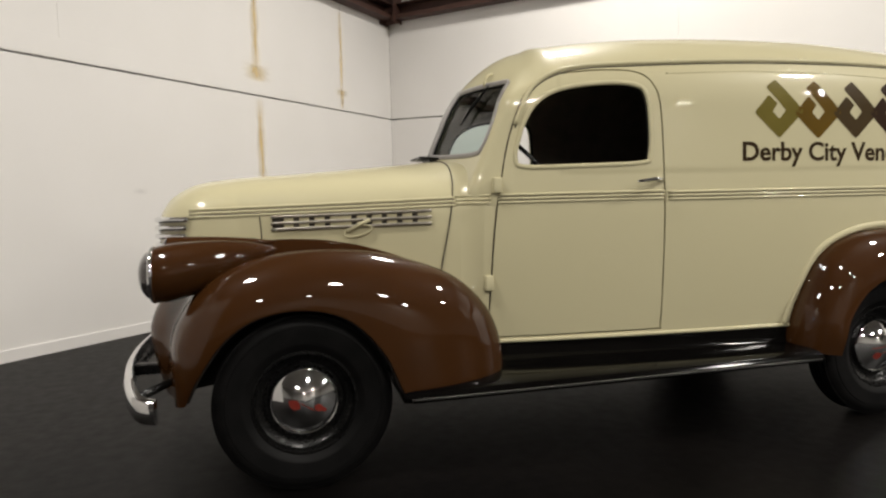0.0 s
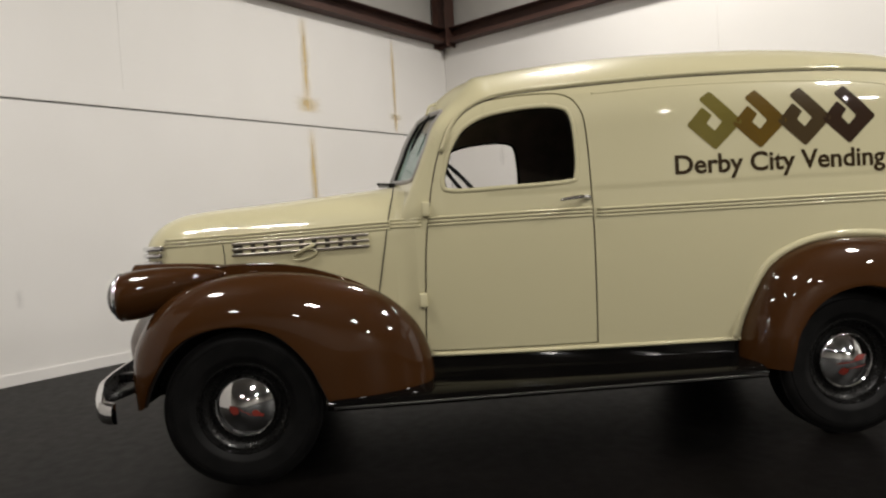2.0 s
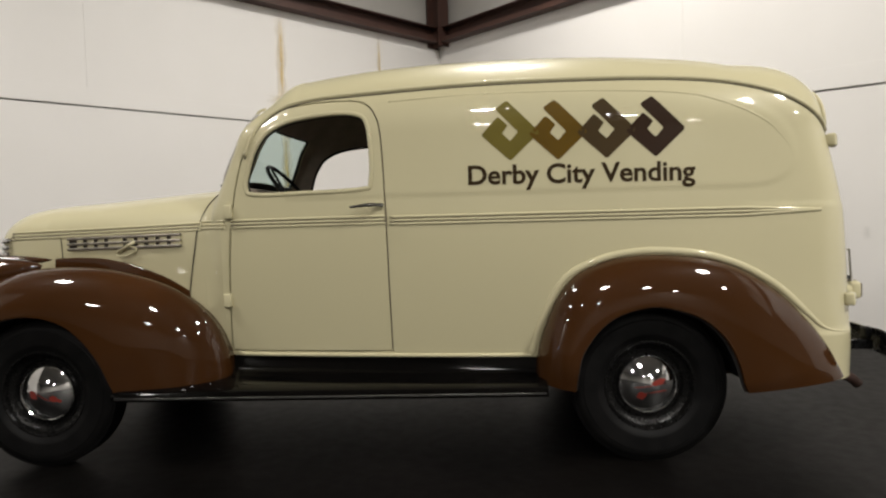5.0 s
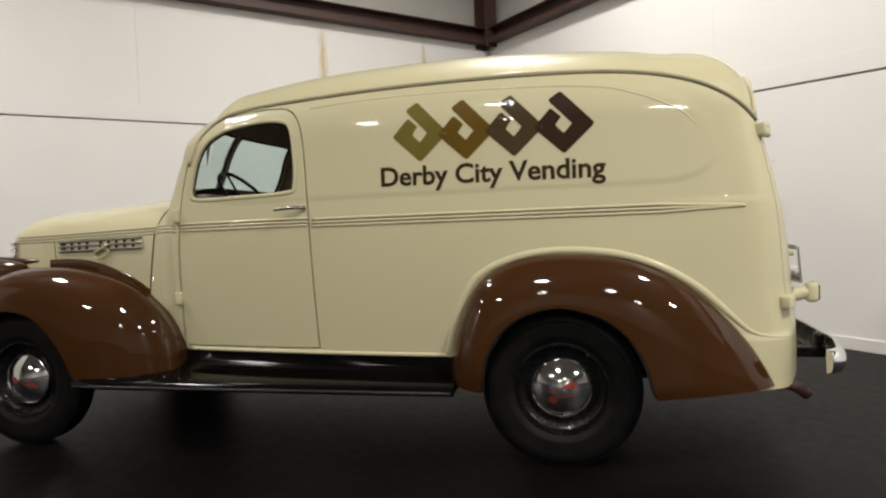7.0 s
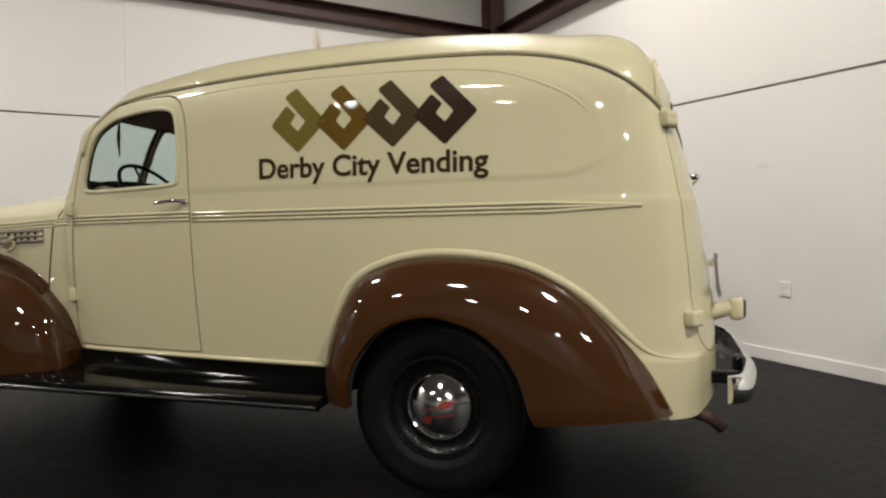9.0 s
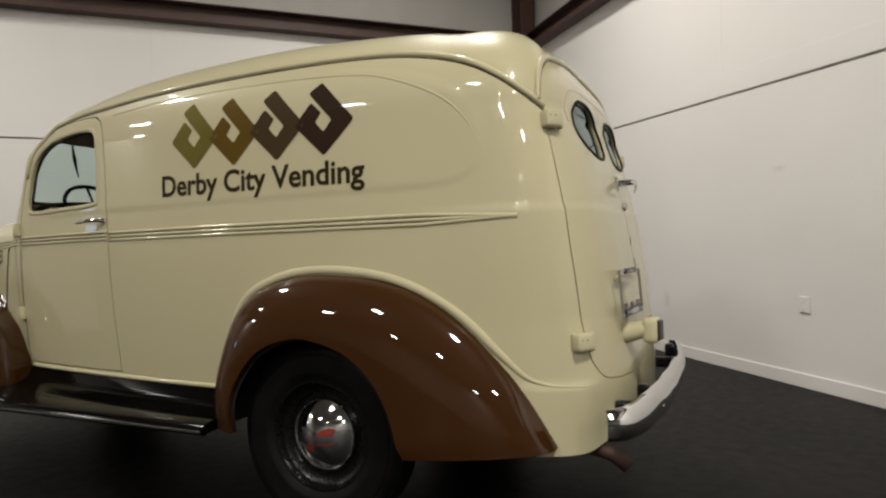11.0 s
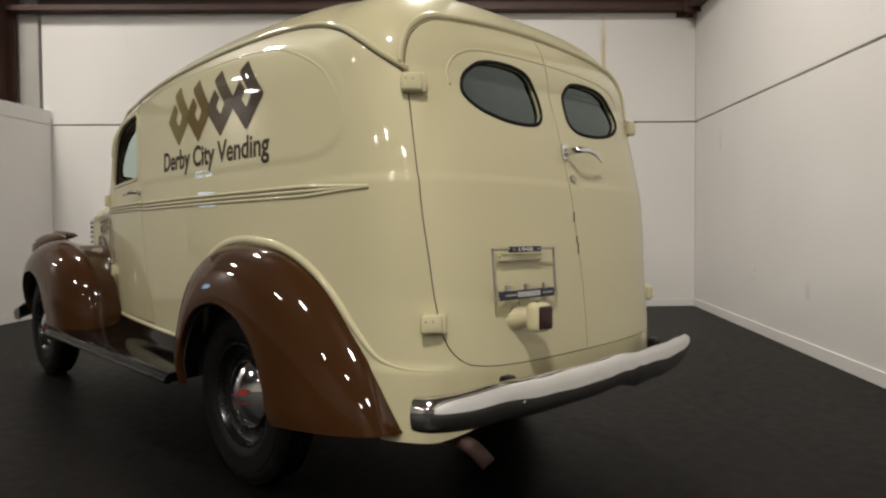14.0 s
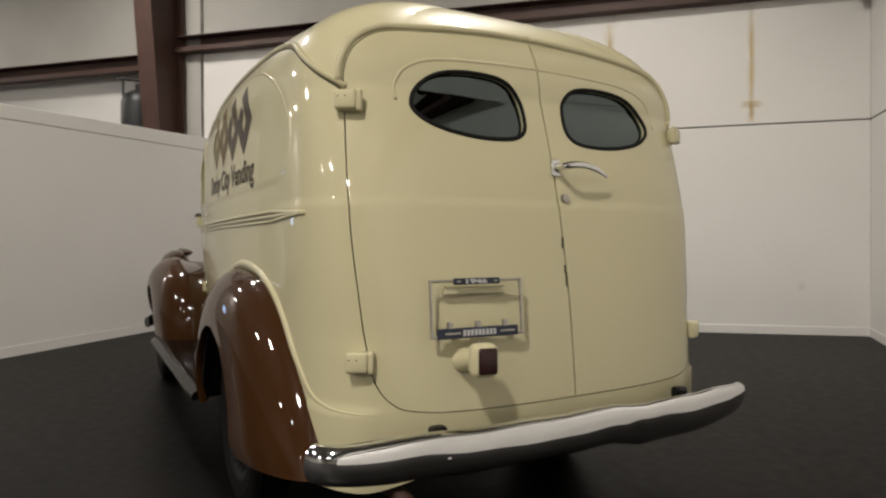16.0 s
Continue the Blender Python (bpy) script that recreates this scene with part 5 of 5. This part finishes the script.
def lever(name, pts, radii, mat, parent, label=""):
    path = spline(pts, 24)
    rr = np.interp(np.linspace(0, 1, 24), np.linspace(0, 1, len(radii)), radii)
    v, f = [], []
    seg = 12
    for i in range(24):
        t = path[min(i + 1, 23)] - path[max(i - 1, 0)]
        t /= np.linalg.norm(t)
        s = np.cross(t, (0, 0, 1.0))
        s /= np.linalg.norm(s) + 1e-9
        u = np.cross(s, t)
        for k in range(seg):
            a = 2 * math.pi * k / seg
            v.append(path[i] + s * rr[i] * 0.8 * math.cos(a) + u * rr[i] * 1.1 * math.sin(a))
    f = grid_faces(24, seg, True)
    f += [tuple(range(seg)), tuple((23 * seg) + k for k in range(seg))[::-1]]
    return mesh_ob(name, v, f, mat, parent, True, label)


# front door handle
p, n = on("side", 1.635, 1.238)
for par, s in ((door, 1), (door2, -1)):
    q = np.array((1, s, 1))
    lever("door_handle", [(p + (0.040, -0.024, 0.000)) * q, (p + (0.0, -0.046, 0.002)) * q, (p + (-0.050, -0.048, -0.002)) * q, (p + (-0.105, -0.046, -0.008)) * q], [0.008, 0.009, 0.0075, 0.0055], CHROME, par, "chrome lever door handle")
    mm = frame_at(p * q + np.array((0.035, 0, 0)) * q, (0, -s, 0))
    part("handle_base", put(box_bm(0.036, 0.018, 0.024, (0, 0.008, 0), 0.007, 3), mm), CHROME, par, "", True)
# worn paint chips along the joint of the rear doors
for z, h in ((1.06, 0.05), (0.98, 0.03), (0.94, 0.06), (1.30, 0.025)):
    pc_ = cast("rear", -0.004, z, 0.0012)[0]
    part("paint_chip", box_bm(0.002, 0.006, h, (pc_.x, -0.0055, z), 0.0006), SEAM, rear_door, "dark worn paint chip")
# rear door lever and lock on the far leaf
p = np.array(cast("rear", -0.02, 1.315)[0])
p = np.array((p[0], 0.01, p[2]))
lever("door_handle", [p + (0.006, -0.004, 0.0), p + (0.062, 0.004, 0.004), p + (0.074, 0.055, 0.006), p + (0.066, 0.12, -0.004), p + (0.050, 0.185, -0.025)], [0.013, 0.011, 0.0095, 0.0095, 0.005], CHROME, rear_door2, "chrome lever handle on the rear door")
part("handle_base", put(box_bm(0.036, 0.012, 0.060, (0, 0.006, 0), 0.005, 3), frame_at(p + (0, -0.005, 0), (1, 0, 0.12))), CHROME, rear_door2, "", True)
bmk = bmesh.new()
bmesh.ops.create_cone(bmk, cap_ends=True, segments=20, radius1=0.017, radius2=0.014, depth=0.014)
pl = cast("rear", -0.03, 1.213)[0]
put(bmk, Matrix.Translation((pl.x + 0.004, 0.03, pl.z)) @ pose(0, 0, 0, 0, 83, 0))
part("door_lock", bmk, DULL, rear_door2, "round metal door lock", False)

# ---------------------------------------------------------------- tail lamp and plate frame
tl = tagged(new("tail_lamp"), "cream tail lamp housing with a dark red lens")
tl.parent = truck
c0 = np.array(cast("rear", -0.415, 0.735)[0])
v = []
path = spline([tuple(c0 + (-0.01, 0.016, -0.012)), tuple(c0 + (0.035, 0.016, -0.002)), tuple(c0 + (0.072, 0.018, 0.006))], 14)
rr = np.linspace(0.040, 0.031, 14)
vv, ff = [], []
for i in range(14):
    for k in range(24):
        a = 2 * math.pi * k / 24
        vv.append((path[i][0], path[i][1] + rr[i] * math.cos(a), path[i][2] + rr[i] * math.sin(a)))
mesh_ob("stalk", vv, grid_faces(14, 24, True), CREAM, tl)
part("housing", put(box_bm(0.058, 0.080, 0.096, (0, 0, 0), 0.022, 4), Matrix.Translation(c0 + (0.095, 0.022, 0.004)) @ pose(0, 0, 0, 0, 0, -11)), CREAM, tl, "", True)
part("lens", put(box_bm(0.018, 0.056, 0.074, (0.026, 0.003, 0), 0.008, 3), Matrix.Translation(c0 + (0.095, 0.022, 0.004)) @ pose(0, 0, 0, 0, 0, -11)), RED_LENS, tl, "dark red glass lens", True)
part("screw", box_bm(0.012, 0.008, 0.006, c0 + (0.095, 0.01, 0.055), 0.002), DULL, tl)

pf = tagged(new("plate_frame"), "empty chrome plate frame with navy bands")
pf.parent = truck
m = Matrix.Translation((4.020, -0.366, 0.880)) @ pose(0, 0, 0, 0, -4.0, -5.0)


def plate_part(name, sy, sz, y, z, mat, label="", sx=0.010, dx=0.0, bev=0.003):
    return part(name, put(box_bm(sx, sy, sz, (dx, y, z), bev), m), mat, pf, label)


plate_part("rail", 0.304, 0.008, 0, 0.078, DULL)
plate_part("rail", 0.304, 0.008, 0, -0.080, DULL)
plate_part("rail", 0.008, 0.16, -0.147, 0, DULL)
plate_part("rail", 0.008, 0.16, 0.147, 0, DULL)
plate_part("top_band", 0.150, 0.019, 0.0, 0.076, NAVY, "navy band with the year", 0.012, 0.002)
plate_part("bottom_band", 0.262, 0.030, 0.0, -0.072, NAVY, "navy band with a worn white bar", 0.012, 0.002)
for y, w in ((-0.085, 0.05), (0.093, 0.05)):
    plate_part("band_mark", w, 0.006, y, -0.072, DULL, "", 0.004, 0.0085, 0.001)
for k in range(9):
    plate_part("lettering_bar", 0.0085, 0.017, -0.048 + k * 0.0123, -0.072, WHITE_MARK, "", 0.003, 0.0085, 0.0005)
for y in (-0.06, 0.06):
    plate_part("band_mark", 0.012, 0.005, y, 0.076, DULL, "", 0.003, 0.0085, 0.001)
plate_part("bracket_strip", 0.20, 0.022, 0.0, 0.050, CREAM, "cream bracket behind the frame", 0.02, -0.02)
for y in (-0.09, 0.0, 0.09):
    plate_part("wing_nut", 0.016, 0.022, y, -0.050, DULL, "", 0.014, 0.0)
plate_part("bracket_arm", 0.03, 0.05, 0.0, -0.085, CREAM, "", 0.015, -0.03)


def flat_text(body_text, size, bold=0.0):
    cu = bpy.data.curves.new("text", "FONT")
    cu.body, cu.size, cu.offset, cu.resolution_u = body_text, size, bold, 5
    ob = bpy.data.objects.new("text", cu)
    scene.collection.objects.link(ob)
    bpy.context.view_layer.update()
    me = bpy.data.meshes.new_from_object(ob.evaluated_get(bpy.context.evaluated_depsgraph_get()))
    bpy.data.objects.remove(ob)
    bpy.data.curves.remove(cu)
    return me


me = flat_text("1946", 0.018, 0.0008)
me.transform(Matrix.Diagonal((2.1, 1, 1, 1)) @ Matrix.Translation((-0.021, -0.0063, 0)))
me.transform(Matrix(((0, 0, 1, 0.0095), (1, 0, 0, 0.0), (0, 1, 0, 0.076), (0, 0, 0, 1))))
me.transform(m)
me.materials.append(WHITE_MARK)
t_ob = new("year_lettering", me)
t_ob.parent = pf

# ---------------------------------------------------------------- painted sign on both sides
def on_side(me, name, mat, label, side=1):
    b = bmesh.new()
    b.from_mesh(me)
    bmesh.ops.triangulate(b, faces=b.faces)
    for _ in range(2):
        long_e = [e for e in b.edges if e.calc_length() > 0.02]
        if long_e:
            bmesh.ops.subdivide_edges(b, edges=long_e, cuts=1)
            bmesh.ops.triangulate(b, faces=b.faces)
    for v in b.verts:
        p, n = cast("side", v.co.x, v.co.y, 0.0016)
        v.co = p
    out = bpy.data.meshes.new(name)
    bmesh.ops.recalc_face_normals(b, faces=b.faces)
    b.to_mesh(out)
    b.free()
    out.materials.append(mat)
    if sum(p.normal.y for p in out.polygons) > 0:
        out.flip_normals()
    ob = new(name, out)
    ob.parent = truck
    return tagged(ob, label)


me = flat_text("Derby City Vending", 0.12, 0.0029)
xs = np.array([v.co.x for v in me.vertices])
x0, x1 = xs.min(), xs.max()
for v in me.vertices:
    u = (v.co.x - x0) / (x1 - x0)
    v.co.x, v.co.y = 2.097 + 1.048 * u, 1.322 - 0.008 * u + v.co.y * 0.092 / (0.12 * 0.729)
on_side(me, "painted_lettering", TEXT_BROWN, "dark brown painted lettering on the side panel")

LOGO = [(-0.071, 0.117), (-0.012, 0.155), (0.14, 0.0), (0.0, -0.13), (-0.138, -0.005), (-0.057, 0.08), (-0.0105, 0.037), (-0.038, 0.0), (0.0, -0.037), (0.038, 0.005)]
RAD = [0.018, 0.012, 0.016, 0.014, 0.014, 0.012, 0.004, 0.008, 0.008, 0.008]


def rounded(poly, rad, n=5):
    out = []
    k = len(poly)
    for i in range(k):
        a, b, c = (np.array(poly[j % k], float) for j in (i - 1, i, i + 1))
        r = rad[i]
        da, dc = (a - b) / np.linalg.norm(a - b), (c - b) / np.linalg.norm(c - b)
        for u in np.linspace(0, 1, n):
            out.append((1 - u) ** 2 * (b + da * r) + 2 * u * (1 - u) * b + u * u * (b + dc * r))
    return out


for i, (cx, cz) in enumerate(((2.298, 1.556), (2.520, 1.552), (2.743, 1.553), (2.967, 1.553))):
    b = bmesh.new()
    b.faces.new([b.verts.new((cx + q[0] * 0.985, cz + q[1], 0)) for q in rounded(LOGO, RAD)])
    me = bpy.data.meshes.new("logo")
    b.to_mesh(me)
    b.free()
    on_side(me, "logo_diamond", LOGO_COLS[i], ("olive", "ochre brown", "grey-brown", "black-brown")[i] + " painted diamond logo shape")

# ---------------------------------------------------------------- glass fittings, cab interior
ob = tube("windscreen_post", line_on("front", [(-0.001, z) for z in np.linspace(1.39, 1.75, 14)], 0.004), 0.012, FRAME, truck, up=(1, 0, 0), label="dull metal windscreen centre post")
pts = [np.array(cast("front", -0.31, 1.785, 0.012)[0]), np.array(cast("front", -0.325, 1.755, 0.030)[0]), np.array(cast("front", -0.335, 1.72, 0.018)[0])]
tube("wiper_arm", spline(pts, 10), 0.007, CREAM, truck, label="cream wiper arm above the windscreen")
pts = [np.array(cast("front", -0.375, 1.715, 0.012)[0]), np.array(cast("front", -0.315, 1.625, 0.010)[0]), np.array(cast("front", -0.26, 1.54, 0.010)[0])]
tube("wiper_blade", spline(pts, 12), 0.008, RUBBER, truck, label="black wiper blade", taper=np.interp(np.arange(12), [0, 5, 11], [0.5, 1.3, 0.4]))
vent = part("cowl_vent", put(box_bm(0.12, 0.24, 0.012, (0, 0, 0), 0.005), Matrix.Translation((0.712, -0.02, 1.388)) @ pose(0, 0, 0, 0, 4, 0)), BLACK, truck, "black cowl ventilator lid, slightly open")
part("vent_stem", box_bm(0.04, 0.18, 0.03, (0.735, -0.02, 1.374), 0.004), BLACK, truck)

part("dashboard", box_bm(0.10, 1.06, 0.20, (0.945, 0, 1.25), 0.03, 3), LINING, truck, "dark painted dashboard", True)
bk = box_bm(0.42, 1.12, 0.16, (1.42, 0, 0.86), 0.05, 4)
part("seat_cushion", bk, LINING, truck, "dark upholstered bench seat", True)
part("seat_back", put(box_bm(0.14, 1.12, 0.50, (0, 0, 0), 0.05, 4), Matrix.Translation((1.66, 0, 1.08)) @ pose(0, 0, 0, 0, 10, 0)), LINING, truck, "", True)
sw = tagged(new("steering_wheel"), "thin black steering wheel with three spokes")
sw.parent = truck
ax = Vector((0.77, 0, 0.64)).normalized()
c = Vector((1.145, -0.34, 1.315))
e1, e2 = Vector((0, 1, 0)), ax.cross(Vector((0, 1, 0))).normalized()
tube("rim", [tuple(c + (e1 * math.cos(a) + e2 * math.sin(a)) * 0.205) for a in np.linspace(0, 2 * math.pi, 48, endpoint=False)], 0.011, BLACK, sw, closed=True, up=tuple(ax))
for a in (90, 210, 330):
    a = radians(a)
    tube("spoke", [tuple(c - ax * 0.03), tuple(c - ax * 0.02 + (e1 * math.cos(a) + e2 * math.sin(a)) * 0.1), tuple(c + (e1 * math.cos(a) + e2 * math.sin(a)) * 0.2)], 0.007, BLACK, sw, up=tuple(ax))
tube("column", [tuple(c + ax * -0.02), tuple(c - ax * 0.55)], 0.022, BLACK, sw)
tube("gear_lever", [tuple(c - ax * 0.10), tuple(c - ax * 0.06 + Vector((0, 0.16, 0.03)))], 0.008, BLACK, sw)
